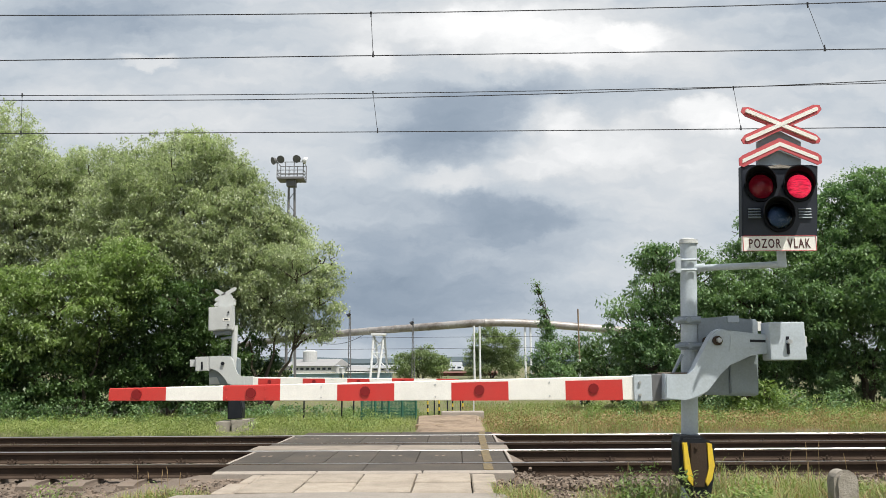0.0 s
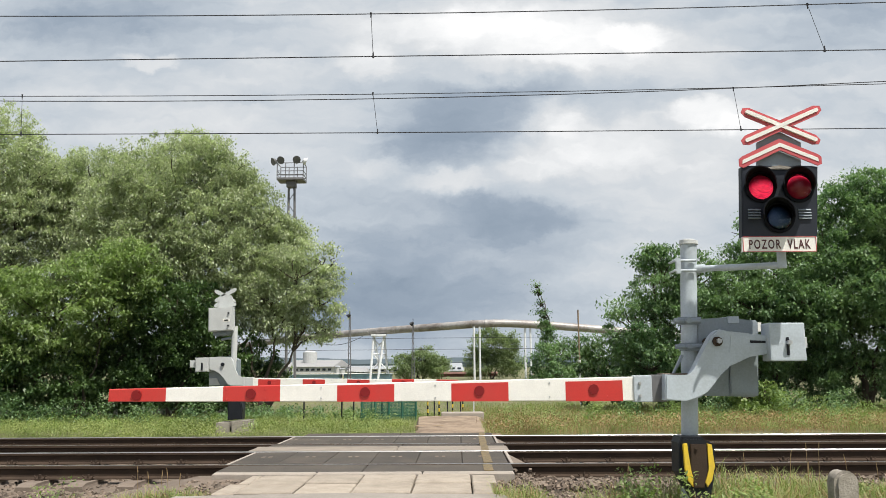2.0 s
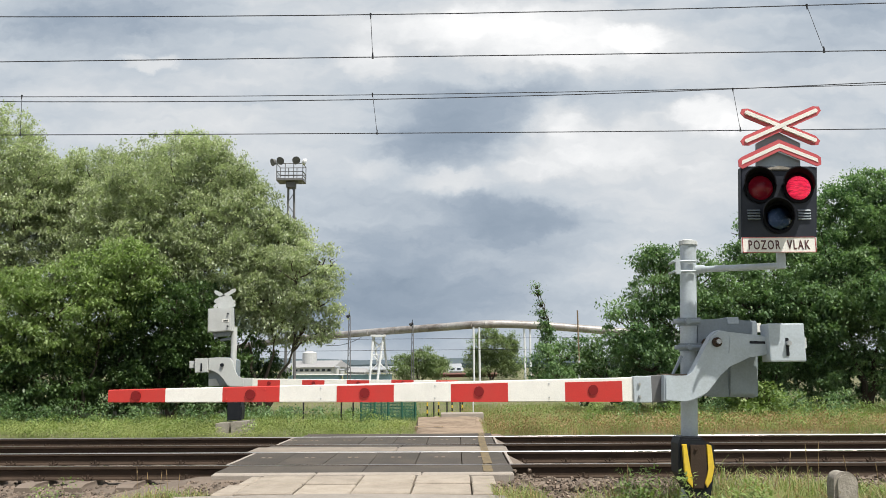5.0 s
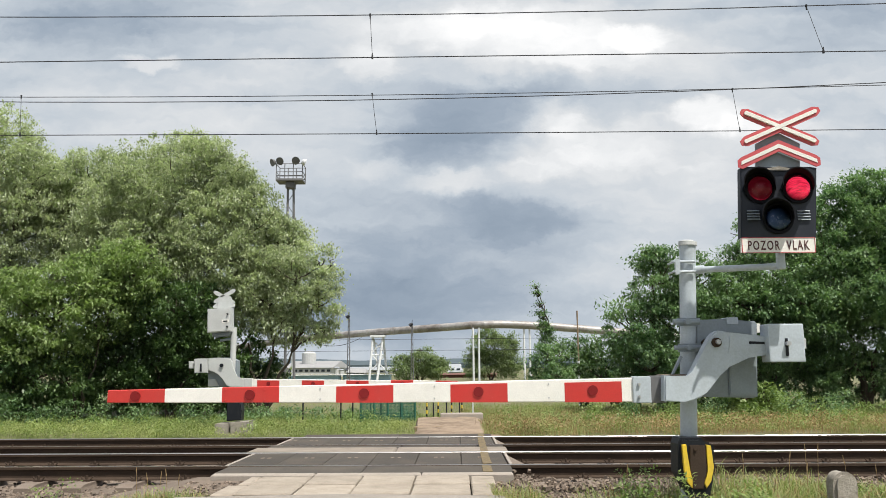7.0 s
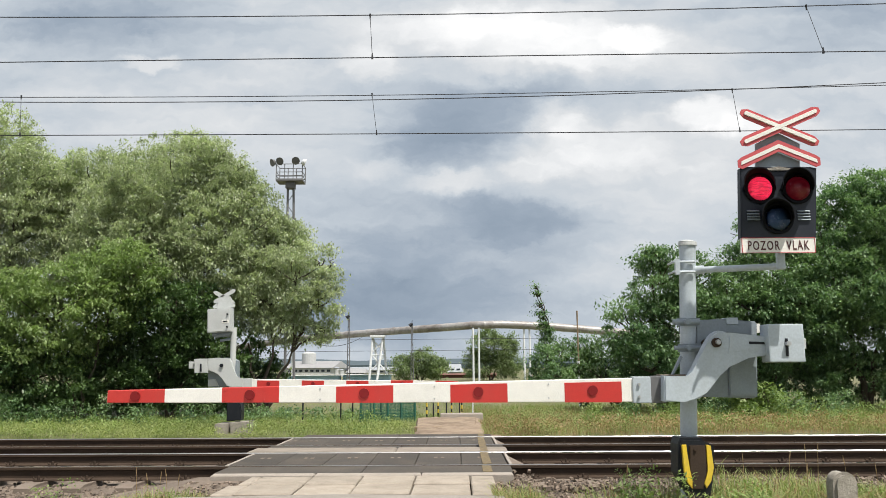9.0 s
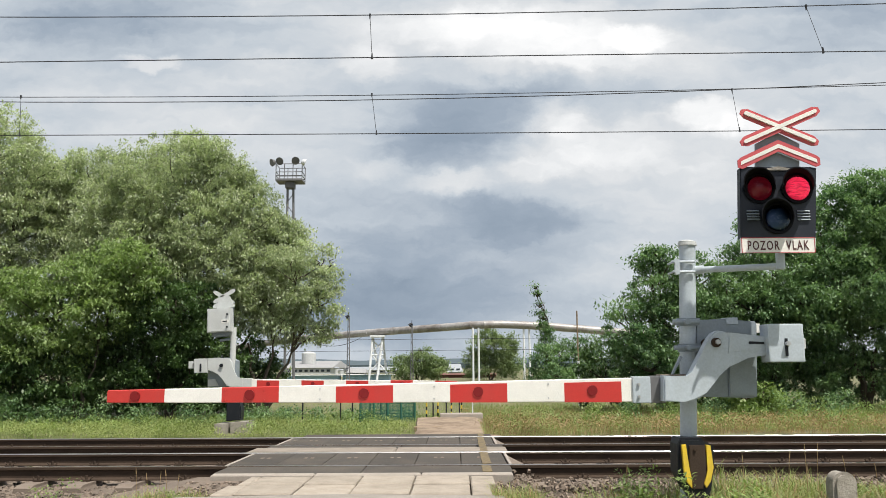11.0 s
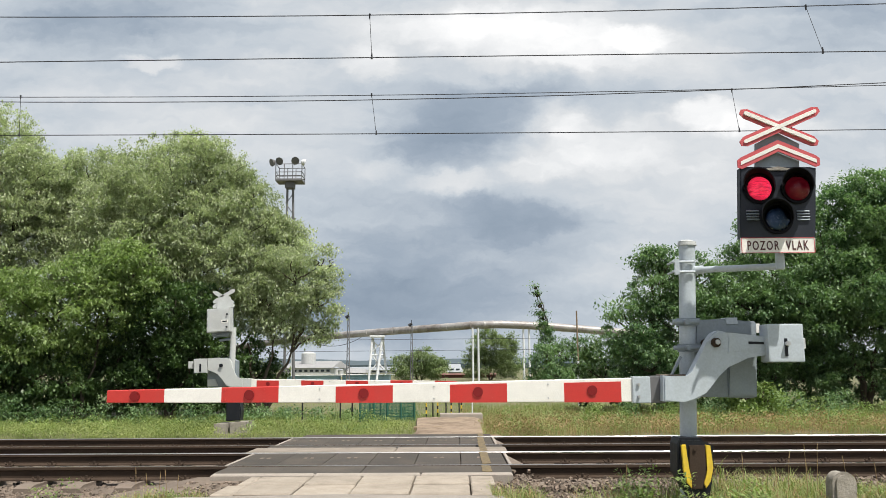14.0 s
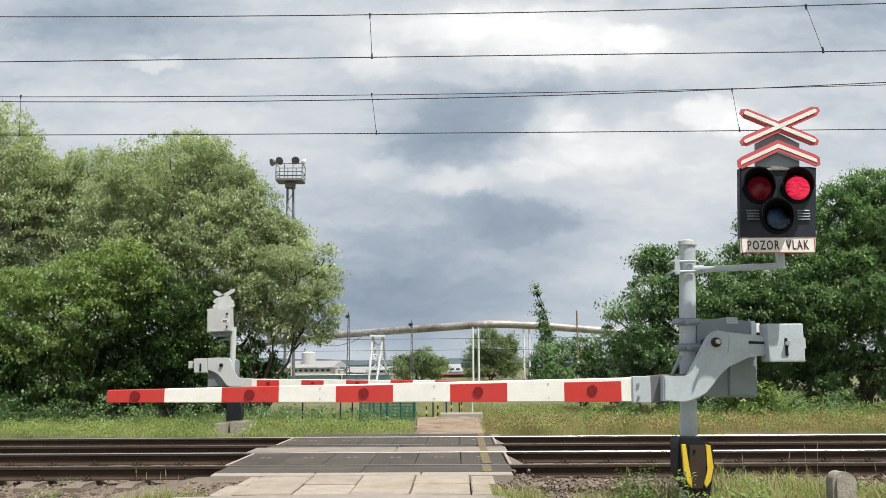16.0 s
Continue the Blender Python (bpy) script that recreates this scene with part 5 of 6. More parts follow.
    part("carrying_arm", bm, M_GREY_DARK, sg)
    grounded(sg, (px, FY, 2.0))


far_barrier()


def pipeline():
    pts = [(-32.055, 110.0, 3.736), (-23.148, 102.0, 4.524), (-15.251, 94.0, 4.892), (-6.516, 86.0, 5.141), (-0.293, 82.0, 5.328), (3.762, 80.0, 5.515), (6.652, 80.0, 5.524), (10.115, 80.0, 5.327), (14.724, 80.0, 4.95), (19.324, 80.0, 4.515), (35.373, 80.0, 3.087)]
    ob = thing("pipeline", "large weathered pipe carried high on white steel trestles", "pipeline")
    cu = bpy.data.curves.new("pipe", "CURVE")
    cu.dimensions, cu.bevel_depth, cu.bevel_resolution = "3D", 0.40, 4
    sp = cu.splines.new("NURBS")
    sp.points.add(len(pts) - 1)
    sp.order_u, sp.use_endpoint_u, sp.resolution_u = 3, True, 6
    for p, v in zip(sp.points, pts):
        p.co = (*v, 1)
    cu.materials.append(M_PIPE)
    tmp = new("pipe", cu)
    bpy.context.view_layer.update()
    me = bpy.data.meshes.new_from_object(tmp.evaluated_get(bpy.context.evaluated_depsgraph_get()))
    bpy.data.objects.remove(tmp)
    me.shade_smooth()
    pipe = new("pipe", me)
    pipe.parent = ob
    # joint bands on the lagging
    for a, b in zip(pts[1:-1], pts[2:]):
        for t in (0.2, 0.5, 0.8):
            m = Vector(a).lerp(Vector(b), t)
            d = (Vector(b) - Vector(a)).normalized() * 0.12
            part("band", rod(bmesh.new(), m - d, m + d, 0.412, n=20), M_PIPE, ob)
    # lattice trestle
    def trestle(cx, top):
        y = 86
        tr = new("trestle")
        tr.parent = ob
        legs = ((0.12, -0.19, -1), (0.12, 0.94, 1), (1.25, 0.63, -1), (1.25, 1.69, 1))
        for tx, bx, s in legs:
            part("leg", rod(bmesh.new(), (cx + tx, y, top), (cx + bx, y + s * 0.8, -0.4), 0.13, n=8), M_WHITE_STEEL, tr)
        for z0, z1 in ((1.0, 2.6), (2.6, 1.0), (2.6, 2.6), (2.9, 4.3), (4.3, 2.9)):
            part("brace", rod(bmesh.new(), (cx + 0.05, y, z0), (cx + 1.45, y, z1), 0.07, n=6), M_WHITE_STEEL, tr)
        part("saddle", box(bmesh.new(), cx - 0.15, cx + 1.5, y - 0.4, y + 0.4, top - 0.15, top + 0.1, 0.02), M_WHITE_STEEL, tr)
    trestle(-7.78, 4.653)
    for x0, x1 in ((3.105, 3.681), (8.29, 8.866)):
        for x in (x0, x1):
            part("column", rod(bmesh.new(), (x, 80, -0.4), (x, 80, 5.2), 0.11, 0.10, 10), M_WHITE_STEEL, ob)
    for x, y in ((-18.496, 97), (18.668, 80), (27.288, 80)):
        part("column", rod(bmesh.new(), (x, y, -0.4), (x, y, 4.9), 0.16, 0.14, 10), M_WHITE_STEEL, ob)


pipeline()


def lamp_mast(x, y, top, r):
    ob = thing("lamp_mast", "slim dark lattice mast with a small lamp", "mast", "slim masts by the yard")
    for s, t in ((-1, -1), (1, -1), (1, 1), (-1, 1)):
        part("leg", rod(bmesh.new(), (x + s * r, y + t * r, -0.4), (x + s * r * 0.4, y + t * r * 0.4, top), 0.022, n=6), M_MAST, ob)
    n = int(top / 0.45)
    for i in range(n):
        z, s = i * top / n, 1 - 0.6 * i / n
        part("lacing", rod(bmesh.new(), (x - r * s * (-1) ** i, y - r * s, z), (x + r * s * (-1) ** i, y - r * s, z + top / n), 0.014, n=5), M_MAST, ob)
    bm = bmesh.new()
    rod(bm, (x, y, top - 0.1), (x, y, top + 0.25), 0.02, n=6)
    rod(bm, (x - 0.16, y - 0.1, top - 0.12), (x + 0.02, y - 0.05, top + 0.02), 0.12, 0.07, 10)
    part("lamp", bm, M_BLACK, ob)


lamp_mast(-5.983, 50, 4.503, 0.10)
lamp_mast(-1.949, 50, 3.97, 0.09)


def floodlight_mast():
    ob = thing("floodlight_mast", "tall yard mast with a railed platform and round floodlights", "mast")
    x, y = -11.894, 60
    zp, zr = 15.751, 17.034
    for dx in (-0.22, 0.22):
        part("leg", rod(bmesh.new(), (x + dx * 1.6 + 0.25, y, -0.4), (x + dx, y, zp), 0.11, 0.09, 10), M_MAST, ob)
    for i in range(18):
        z = i * zp / 18
        part("lacing", rod(bmesh.new(), (x - 0.3 * (-1) ** i, y, z), (x + 0.3 * (-1) ** i, y, z + zp / 18), 0.03, n=6), M_MAST, ob)
    part("platform", box(bmesh.new(), x - 1.05, x + 1.05, y - 0.7, y + 0.7, zp - 0.06, zp + 0.12, 0.02), M_MAST, ob)
    part("mast_head", box(bmesh.new(), x - 0.35, x + 0.35, y - 0.35, y + 0.35, zp - 0.55, zp - 0.06, 0.02), M_MAST, ob)
    for sx in (-1, -0.35, 0.3, 1):
        for sy in (-0.68, 0.68):
            part("railing_post", rod(bmesh.new(), (x + sx * 1.02, y + sy, zp), (x + sx * 1.02, y + sy, zr), 0.035, n=6), M_MAST, ob)
    for z in ((zp + zr) / 2, zr, zp + 0.35):
        for sy in (-0.68, 0.68):
            part("rail_bar", rod(bmesh.new(), (x - 1.02, y + sy, z), (x + 1.02, y + sy, z), 0.03, n=6), M_MAST, ob)
        for sx in (-1.02, 1.02):
            part("rail_bar", rod(bmesh.new(), (x + sx, y - 0.68, z), (x + sx, y + 0.68, z), 0.03, n=6), M_MAST, ob)
    for dx, dz, tx, ty, m in ((-1.25, 0.1, -0.25, -0.2, M_MAST), (-0.7, 0.22, -0.05, -0.25, M_MAST), (0.5, 0.25, 0.05, -0.25, M_MAST), (1.15, 0.1, 0.35, 0.1, M_WHITE_STEEL)):
        c0 = Vector((x + dx, y - 0.75, zr + dz))
        bm = bmesh.new()
        d = Vector((tx, ty, -0.12)).normalized() * 0.13
        rod(bm, c0 - d, c0 + d, 0.20, 0.31, 18)
        rod(bm, c0 - d * 1.5, c0 - d, 0.1, 0.2, 12)
        rod(bm, c0 - d, (c0.x * 0.9 + x * 0.1, y - 0.68, zr - 0.1), 0.03, n=6)
        part("floodlight", bm, m, ob, "round floodlight")


floodlight_mast()


def marker_post():
    x, y, top = 5.169, 30, 3.304
    ob = thing("marker_post", "thin pole, pale below and rusty brown above", "pole")
    z = 1.389
    part("lower_pole", rod(bmesh.new(), (x, y, -0.4), (x, y, z), 0.045, n=8), M_WHITE_STEEL, ob)
    part("upper_pole", rod(bmesh.new(), (x, y, z), (x, y, top), 0.03, n=8), M_WOOD, ob)


marker_post()


def works():
    """Low industrial buildings far behind."""
    def hall(x0, x1, y, z0, z1, mat, roof, label, depth=25, bays=0, roof_z=0.8):
        ob = thing("factory_hall", label, "building", "far works buildings")
        part("wall", box(bmesh.new(), x0, x1, y, y + depth, -0.5, z1, 0), mat, ob)
        bm = bmesh.new()
        vs = [bm.verts.new(v) for v in ((x0 - 0.5, y - 0.5, z1), (x1 + 0.5, y - 0.5, z1), (x1 + 0.5, y + depth, z1), (x0 - 0.5, y + depth, z1), (x0, y + depth / 2, z1 + roof_z), (x1, y + depth / 2, z1 + roof_z))]
        for f in ((0, 1, 5, 4), (2, 3, 4, 5), (0, 4, 3), (1, 2, 5), (3, 2, 1, 0)):
            bm.faces.new([vs[i] for i in f])
        part("roof", bm, roof, ob)
        for i in range(bays):
            a = x0 + (x1 - x0) * (i + 0.2) / bays
            part("window", box(bmesh.new(), a, a + (x1 - x0) * 0.6 / bays, y - 0.06, y + 0.05, z0, z0 + (z1 - z0) * 0.55), M_WINDOW, ob)
        return ob
    Y = 210
    hall(-42.94, -29.702, Y, 0.37, 1.411, M_FAR_WHITE, M_FAR_ROOF, "low pale works hall with a grey roof", 40, 9, 2.0)
    hall(-16.5, -11.2, 84, 0.0, 0.47, M_FAR_BLUE, M_FAR_WHITE, "long low pale blue yard store with a white roof", 3, 0, 0.05)
    hall(-10.9, -5.8, 86, 0.0, 0.48, M_FAR_BLUE, M_FAR_WHITE, "low pale blue yard store with a white roof", 3, 0, 0.05)
    hall(-20.5, -18.7, 170, 0.1, 0.30, M_FAR_WHITE, M_FAR_ROOF, "small house with a grey gabled roof", 8, 2, 1.0)
    hall(-18.3, -16.5, 165, 0.1, 0.25, M_FAR_WHITE, M_FAR_ROOF, "small house with a grey gabled roof", 8, 2, 0.9)
    hall(-29.82, -13.834, 240, 0.0, 0.647, M_FAR_WHITE, M_FAR_GREY, "pale works hall with a grey roof", 20, 8, 1.0)
    hall(1.483, 4.19, 180, 1.0, 0.257, M_FAR_WHITE, M_FAR_GREY, "small white gabled house among trees", 8, 2, 1.8)
    hall(-0.902, 8.12, 120, 0.5, 0.128, M_FAR_RED, M_FAR_RED, "long rust-red shed wall", 6, 0, 0.2)
    ob = thing("storage_tank", "white cylindrical tank on the works roof", "tank")
    x, z = -37.692, 2.647
    part("shell", rod(bmesh.new(), (x, 222, -0.5), (x, 222, z + 2.8), 2.0, n=24), M_FAR_WHITE, ob)
    part("dome", rod(bmesh.new(), (x, 222, z + 2.8), (x, 222, z + 3.4), 2.0, 0.6, 24), M_FAR_WHITE, ob)
    for px_, top in ((-20.163, 1.307), (-19.302, 0.876)):
        v = thing("vent_stack", "short white vent stack in the yard", "vent")
        part("stack", rod(bmesh.new(), (px_, 150, -0.5), (px_, 150, top), 0.5, n=12), M_FAR_WHITE, v)
        part("cap", rod(bmesh.new(), (px_, 150, top), (px_, 150, top + 0.2), 0.6, 0.3, 12), M_FAR_GREY, v)
    for z in (2.986, 2.272):
        w = rod(bmesh.new(), (-20, 50, z - 0.04), (20, 50, z + 0.04), 0.012, n=5)
        tagged(part("overhead_wire", w, M_WIRE), "thin dark wire over the far siding", "overhead wire", "far overhead wires")

    a0, b0 = Vector((-16.474, 95.2, 4.879)), Vector((-8.571, 88.0, 5.057))
    pts = [a0.lerp(b0, t) - Vector((0, 0, 0.1 + 4.4 * t * (1 - t))) for t in np.linspace(0, 1, 13)]
    bm = bmesh.new()
    for a, b in zip(pts, pts[1:]):
        rod(bm, a, b, 0.03, n=5)
    tagged(part("slack_cable", bm, M_WIRE), "slack dark cable hung beneath the pipeline", "cable")


works()


def far_trees():
    tree("birch_tree", "leafy green tree near the works yard", "tree", (-2.03, 70, -0.4), [(-2.38, 70, 0.8), (-1.528, 70, 0.8)],
         [(-3.383, 70, 1.192, 1.2, 1.3, 1.1), (-1.877, 70, 1.579, 1.3, 1.3, 1.2), (-0.674, 70, 1.074, 1.2, 1.3, 1.0), (-1.975, 70, 2.576, 0.35, 0.4, 0.5)],
         M_FAR_LEAF, density=2.6, size=0.18, shape=LEAF_V, bunch=0.45, per=90)
    tree("birch_tree", "tall loose green tree behind the pipeline columns", "tree", (5.743, 95, -0.4), [(5.083, 95, 1.6), (6.786, 95, 1.6)],
         [(5.256, 95, 3.837, 1.9, 1.8, 2.0), (6.804, 95, 3.012, 2.0, 1.8, 2.0), (4.266, 95, 1.543, 1.7, 1.6, 1.7), (7.808, 95, 1.314, 1.7, 1.6, 1.6), (8.401, 95, 3.815, 0.6, 0.6, 1.4)],
         M_FAR_LEAF, density=2.4, size=0.2, shape=LEAF_V, bunch=0.5, per=80)
    tree("poplar_sapling", "slender leaning poplar rising from a thicket", "tree", (5.714, 40, -0.4), [(5.415, 40, 3.217)],
         [(4.82, 40, 5.15, 0.10, 0.10, 0.34), (4.90, 40, 4.75, 0.15, 0.15, 0.34), (4.99, 40, 4.2, 0.21, 0.2, 0.4), (5.14, 40, 3.55, 0.27, 0.27, 0.45), (5.27, 40, 2.9, 0.36, 0.35, 0.5), (5.42, 40, 2.2, 0.6, 0.5, 0.7)],
         M_MAPLE, density=9, size=0.10, shape=LEAF_V, bunch=0.22, per=60, trunk=0.06)
    tree("thicket", "mixed green and yellowish thicket beside the path", "bush", (5.832, 38, -0.4), [(5.564, 38, 0.8), (6.244, 38, 0.8)],
         [(4.976, 38, 1.351, 0.8, 0.8, 0.9), (5.856, 38, 1.479, 0.9, 0.8, 1.1), (6.938, 38, 1.337, 1.1, 0.8, 1.3), (5.947, 37, 0.605, 1.3, 0.7, 0.6), (4.744, 38, 0.599, 0.7, 0.7, 0.6)],
         M_MAPLE, density=4.0, size=0.13, shape=LEAF_V, bunch=0.3, per=80, trunk=0.05)
    tree("thicket", "low green scrub behind the far barrier", "bush", (-9.027, 40, -0.4), [(-9.887, 40, 0.4)],
         [(-10.181, 40, 0.7, 2.2, 0.8, 1.2), (-13.917, 40, 1.2, 3.2, 0.8, 2.0)], M_FAR_LEAF, density=2.4, size=0.24, shape=LEAF_V, bunch=0.4, per=34, trunk=0.05)


far_trees()


def fences():
    """Green mesh fence and striped posts that narrow the path."""
    y = 22.5
    x0, x1 = -2.336, -0.80
    top = 0.62
    ob = thing("mesh_fence", "dark green wire mesh fence in the grass", "fence")
    n = 5
    for i in range(n):
        x = x0 + (x1 - x0) * i / (n - 1)
        part("post", rod(bmesh.new(), (x, y, -0.5), (x, y, top + 0.08), 0.03, n=8), M_FENCE, ob)
    for k in range(n - 1):
        a, b = x0 + (x1 - x0) * k / (n - 1), x0 + (x1 - x0) * (k + 1) / (n - 1)
        bm = bmesh.new()
        for i in range(17):
            x = a + (b - a) * (i + 0.5) / 17
            box(bm, x - 0.0065, x + 0.0065, y - 0.004, y + 0.004, -0.38, top)
        for j in range(12):
            z = -0.36 + (top + 0.36) * j / 11
            box(bm, a, b, y + 0.005, y + 0.013, z - 0.007, z + 0.007)
        part("mesh_panel", bm, M_FENCE, ob)
    for px_, h in [(-4.056, 0.35), (-2.96, 0.4), (-2.617, 0.4), (-2.109, 0.4), (-1.799, 0.45)]:
        ob = thing("fence_post", "thin black steel fence post in the grass", "post", "thin fence posts")
        part("shaft", rod(bmesh.new(), (px_, 23, -0.5), (px_, 23, h), 0.022, n=8), M_BLACK, ob)
        part("cap", rod(bmesh.new(), (px_, 23, h), (px_, 23, h + 0.02), 0.026, 0.012, 8), M_BLACK, ob)
    for px_, d in [(-0.494, 24), (-0.156, 24.5), (0.289, 27), (0.635, 27)]:
        ob = thing("bollard", "yellow and black striped steel post by the path", "bollard", "striped posts of the path")
        for k in range(10):
            z = -0.42 + 0.11 * k
            part("band", rod(bmesh.new(), (px_, d, z), (px_, d, z + 0.11), 0.024, n=10), M_YELLOW if k % 2 == 0 else M_BLACK, ob)
    ob = thing("railing", "low steel railing across the path", "railing")
    xa, xb = -0.498, 1.102
    part("top_bar", rod(bmesh.new(), (xa, 24.2, 0.5), (xb, 24.2, 0.5), 0.025, n=8), M_YELLOW, ob)
    for k in range(4):
        x = xa + (xb - xa) * (k + 0.5) / 4
        part("upright", rod(bmesh.new(), (x, 24.2, -0.45), (x, 24.2, 0.5), 0.02, n=8), M_WHITE_STEEL if k == 3 else M_BLACK, ob)
    bm = bmesh.new()
    box(bm, -0.08, 1.10, 21.9, 22.4, -0.5, -0.08, 0.03)
    tagged(part("concrete_step", bm, M_KERB), "long pale concrete kerb across the path", "kerb")
    # bank of trodden earth below the kerb, cut off straight at one side
    n, w = 22, 16
    vs = []
    for j in range(n):
        v = 17.3 + 4.5 * j / (n - 1)
        for k in range(w):
            left, right = -0.66 - 0.16 * j / n, 0.76 + 0.26 * j / n
            u = left + 0.02 * noise.noise((v * 3, 1, 1)) + (right - left) * k / (w - 1)
            h = 0.01 + 0.07 * min(1, j / 9) + 0.05 * noise.noise((u * 1.6, v * 1.3, 5)) + 0.03 * noise.noise((u * 6, v * 6, 5))
            vs.append((u, v, (-0.24 + h) if 0 < k < w - 1 and 0 < j < n - 1 else -0.45))
    fs = [(j * w + k, j * w + k + 1, j * w + w + k + 1, j * w + w + k) for j in range(n - 1) for k in range(w - 1)]
    tagged(smooth(raw("earth_bank", vs, fs, M_DIRT), 50), "low bank of bare brown earth below the kerb", "bank", kind="structure")
    bm = bmesh.new()
    box(bm, -0.671, -0.015, 18.4, 18.6, -0.5, -0.17, 0.02)
    tagged(part("timber_edge", bm, M_WOOD), "old timber edging half sunk in dirt", "timber")


fences()


# ---- weeds and grass ----
def weeds(name, label, spots, size, mat, leaves, spread, height):
    rows = []
    for x, y in spots:
        g = level(x, y)
        n = int(leaves * rng.uniform(0.6, 1.3))
        hgt = height * rng.uniform(0.5, 1.2)
        t = rng.random(n)
        a = rng.uniform(0, 6.283, n)
        r = spread * np.sqrt(rng.random(n)) * (1.0 - 0.4 * t)
        rows.append(np.column_stack([x + r * np.cos(a), y + r * np.sin(a), g + t * hgt, size * rng.uniform(0.5, 1.3, n), rng.uniform(0, 6.283, n), rng.normal(0.25, 0.5, n)]))
    tagged(scatter(name, LEAF_V, LEAF_F, np.concatenate(rows), mat), label, "weeds", kind="stuff")


weeds("verge_weeds", "broad-leaved green weeds in the verge", [(rng.uniform(-16, -1.5), rng.uniform(16.8, 23.5)) for _ in range(150)], 0.065, M_WEED, 80, 0.30, 0.30)
weeds("verge_weeds", "broad-leaved weeds among dry grass", [(rng.uniform(1.5, 17), rng.uniform(17.5, 24)) for _ in range(150)], 0.065, M_WEED, 110, 0.32, 0.42)
weeds("dry_weeds", "brown dry seeding weeds along the far track", [(rng.uniform(1.1, 17), rng.uniform(16.3, 20.5)) for _ in range(350)], 0.05, M_DRY, 95, 0.34, 0.34)
weeds("clover", "low clover and herbs in the grass", [(rng.uniform(-16, -0.9), rng.uniform(16.3, 21)) for _ in range(480)] + [(rng.uniform(1.2, 17), rng.uniform(16.4, 22)) for _ in range(160)], 0.045, M_GRASS, 110, 0.34, 0.2)
weeds("tall_weeds", "nettles at the edge of the trees", [(rng.uniform(-16, -5.5), rng.uniform(21.5, 23.0)) for _ in range(45)] + [(rng.uniform(5, 17), rng.uniform(21.8, 23.8)) for _ in range(40)], 0.085, M_MAPLE, 170, 0.35, 0.75)
weeds("yard_weeds", "dark leafy weeds along the mesh fence", [(rng.uniform(-6.5, -0.9), rng.uniform(22.9, 24.6)) for _ in range(60)], 0.09, M_MAPLE, 90, 0.3, 0.34)
weeds("weed_clumps", "leafy green weed clumps standing in the dry grass", [(3.767, 19.5), (3.703, 19.7), (4.372, 19.2), (5.667, 19.4), (8.657, 20.4), (9.245, 20.6), (9.536, 20.2), (10.719, 20.0)], 0.08, M_WEED, 240, 0.28, 0.7)
weeds("post_weeds", "leafy weeds round the barrier post", [(rng.uniform(1.25, 2.0), rng.uniform(6.5, 7.1)) for _ in range(11)] + [(rng.uniform(2.0, 2.6), rng.uniform(6.35, 6.6)) for _ in range(10)], 0.045, M_WEED, 190, 0.14, 0.5)
weeds("track_weeds", "low weeds beside the ballast", [(rng.uniform(2.4, 5.0), rng.uniform(6.6, 8.2)) for _ in range(60)] + [(rng.uniform(-4.6, -2.5), rng.uniform(8.0, 8.5)) for _ in range(5)], 0.042, M_WEED, 110, 0.2, 0.3)

NEAR = ((0.48, 0.95, 7.3, 8.5, 0.26, 0.40, 1000), (1.2, 2.4, 6.4, 7.6, 0.35, 0.55, 1200), (2.3, 3.6, 6.5, 8.0, 0.34, 0.60, 2600), (3.4, 5.0, 6.6, 8.2, 0.28, 0.5, 2000), (-3.3, -2.4, 7.9, 8.5, 0.20, 0.38, 1300), (-3.9, -3.2, 8.1, 8.6, 0.12, 0.26, 500))


ARCH_V = [(-0.011, 0, 0), (0.011, 0, 0), (0.009, 0.05, 0.40), (-0.009, 0.05, 0.40), (0.006, 0.19, 0.72), (-0.006, 0.19, 0.72), (0.001, 0.46, 0.84), (-0.001, 0.46, 0.84)]
ARCH_F = [(0, 1, 2, 3), (3, 2, 4, 5), (5, 4, 6, 7)]


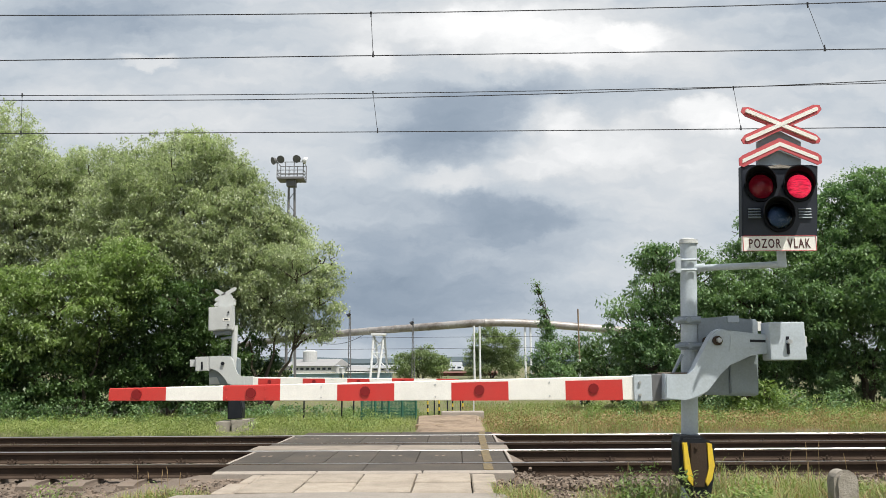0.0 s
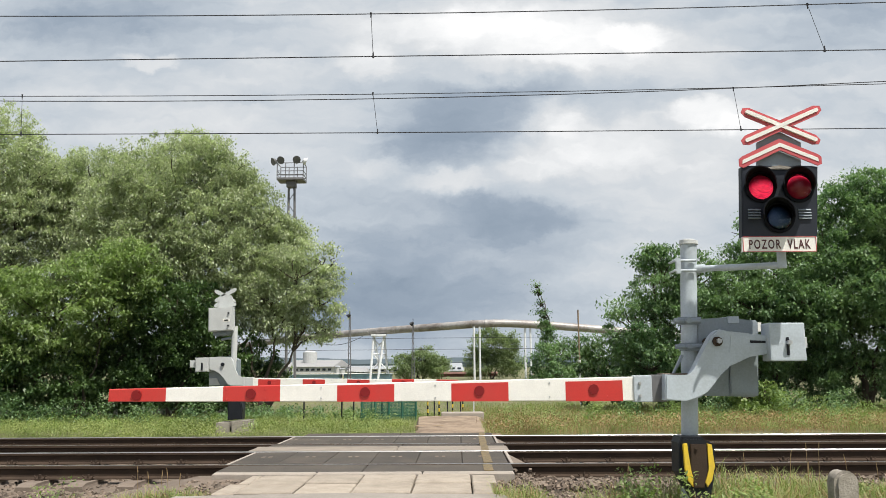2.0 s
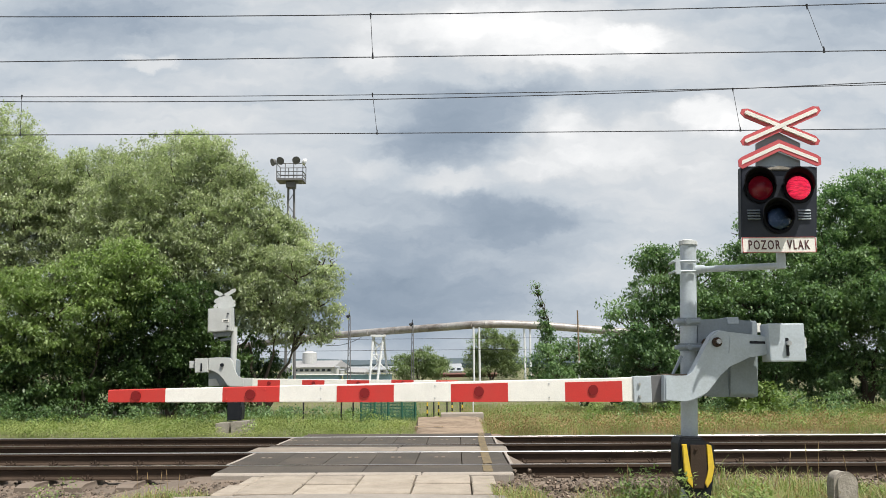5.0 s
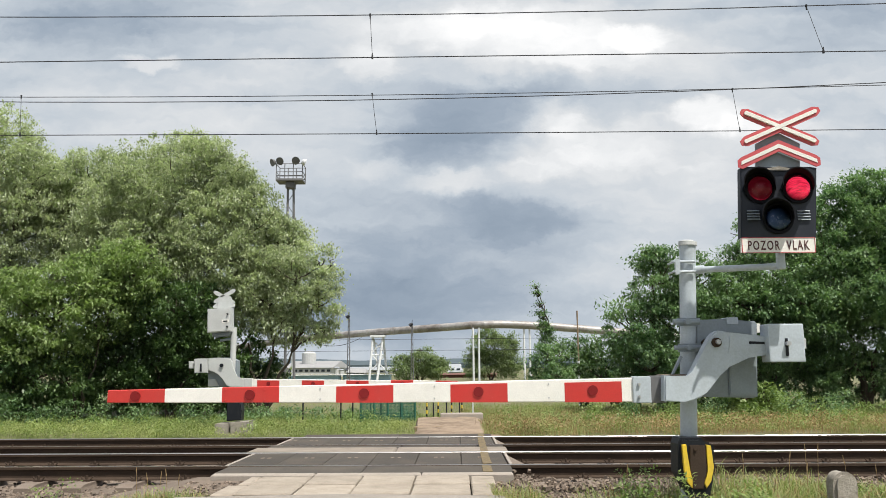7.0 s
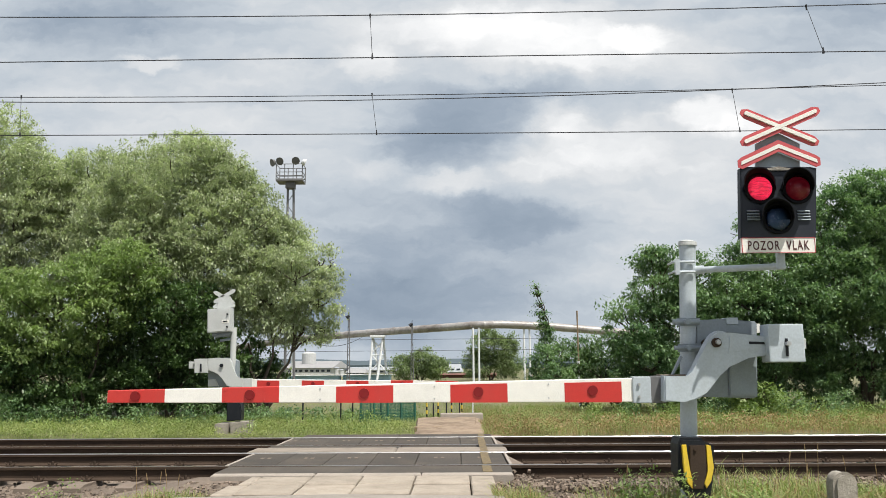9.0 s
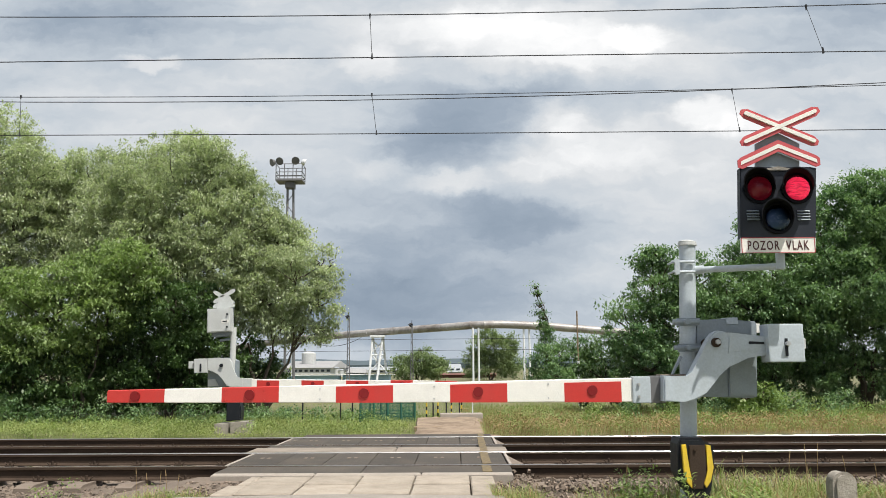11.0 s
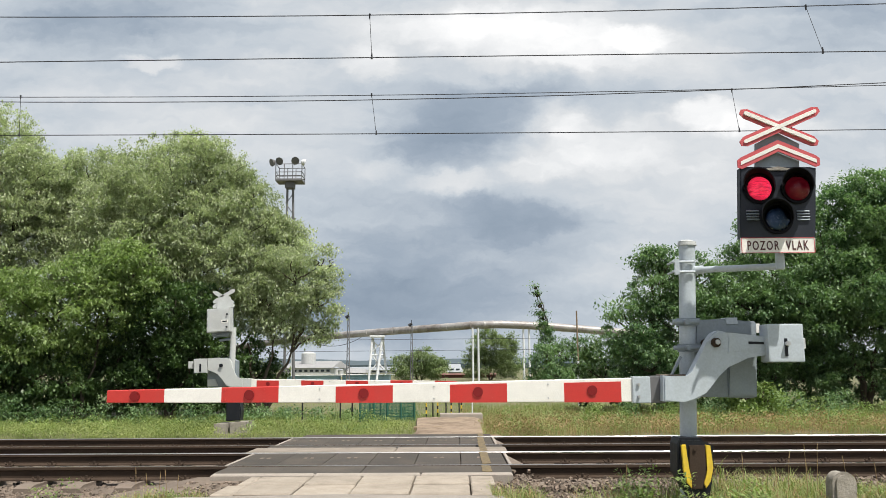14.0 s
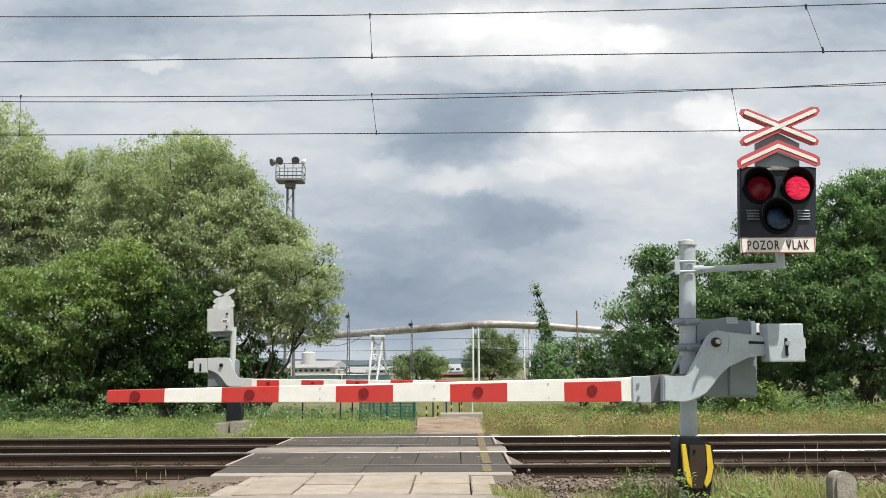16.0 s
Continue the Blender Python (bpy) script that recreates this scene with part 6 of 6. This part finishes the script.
def near_grass():
    for mat, name, label, share in ((M_GRASS, "trackside_grass", "long green grass beside the crossing", 2.6), (M_DRY, "dry_stalks", "dry straw-coloured stalks in the grass", 1.1)):
        rows = []
        for x0, x1, y0, y1, h0, h1, n in NEAR:
            for _ in range(int(n * share)):
                x, y = rng.uniform(x0, x1), rng.uniform(y0, y1)
                k = noise.noise((x * 2, y * 2, 9)) * 0.5 + 0.5
                rows.append((x, y, level(x, y) - 0.02, (h0 + (h1 - h0) * k) * rng.uniform(0.4, 1.1), rng.uniform(0, 6.283), rng.uniform(-0.9, 0.3)))
        tagged(scatter(name, ARCH_V, ARCH_F, rows, mat), label, "grass", kind="stuff")


near_grass()


def seed_heads():
    """Single tall grass stalks with pale seed heads."""
    spots = [(2.73, 7.3, 0.58), (3.05, 7.2, 0.62), (3.3, 7.3, 0.66), (3.42, 7.4, 0.66), (3.1, 6.9, 0.55), (3.6, 7.1, 0.58), (2.9, 7.0, 0.5), (-2.95, 8.35, 0.42), (-3.05, 8.4, 0.40), (-2.85, 8.4, 0.44), (-2.75, 8.3, 0.40), (-3.2, 8.45, 0.45), (1.55, 6.9, 0.56), (3.9, 7.2, 0.5)]
    for x, y, h in spots:
        ob = thing("grass_stalk", "tall thin grass stalk with a pale seed head", "grass stalk", "seeding grass stalks", (x, y, level(x, y) - 0.02))
        lean = random.uniform(-0.06, 0.06)
        part("stem", rod(bmesh.new(), (0, 0, 0), (lean, 0, h), 0.0035, 0.002, 5), M_DRY, ob)
        part("seed_head", rod(bmesh.new(), (lean, 0, h), (lean * 1.25, 0, h + 0.07), 0.0055, 0.002, 6), M_DRY, ob)


seed_heads()


def motions():
    # lamps: each turns its bright side out in its half of a 1.225 s beat
    first, second = LAMPS[0], LAMPS[1]
    for (lamp, at), phase in ((first, 0.25), (second, 0.82)):
        m = Matrix.Translation(at) @ pose(0, 0, 0, 0, 0, TURN)
        rows, turn, t = [], (180 if phase == 0.25 else 0), 0.0
        events = sorted([0.25 + 1.225 * k for k in range(-1, 14)] + [0.82 + 1.225 * k for k in range(-1, 14)])
        events = [e for e in events if 0.1 < e < 16.3]
        rows.append((0.0, m @ pose(0, 0, 0, turn)))
        for e in events:
            for dt, step in ((-0.1, 0), (-0.034, 60), (0.034, 120), (0.1, 180)):
                if 0.02 < e + dt < 16.0:
                    rows.append((e + dt, m @ pose(0, 0, 0, turn + step)))
            turn += 180
        rows.append((16.0, rows[-1][1]))
        walk(lamp, rows)
    walk(backdrop, [(0.0, pose(0, 3000, 0)), (16.0, pose(24, 3000, 0))])


motions()
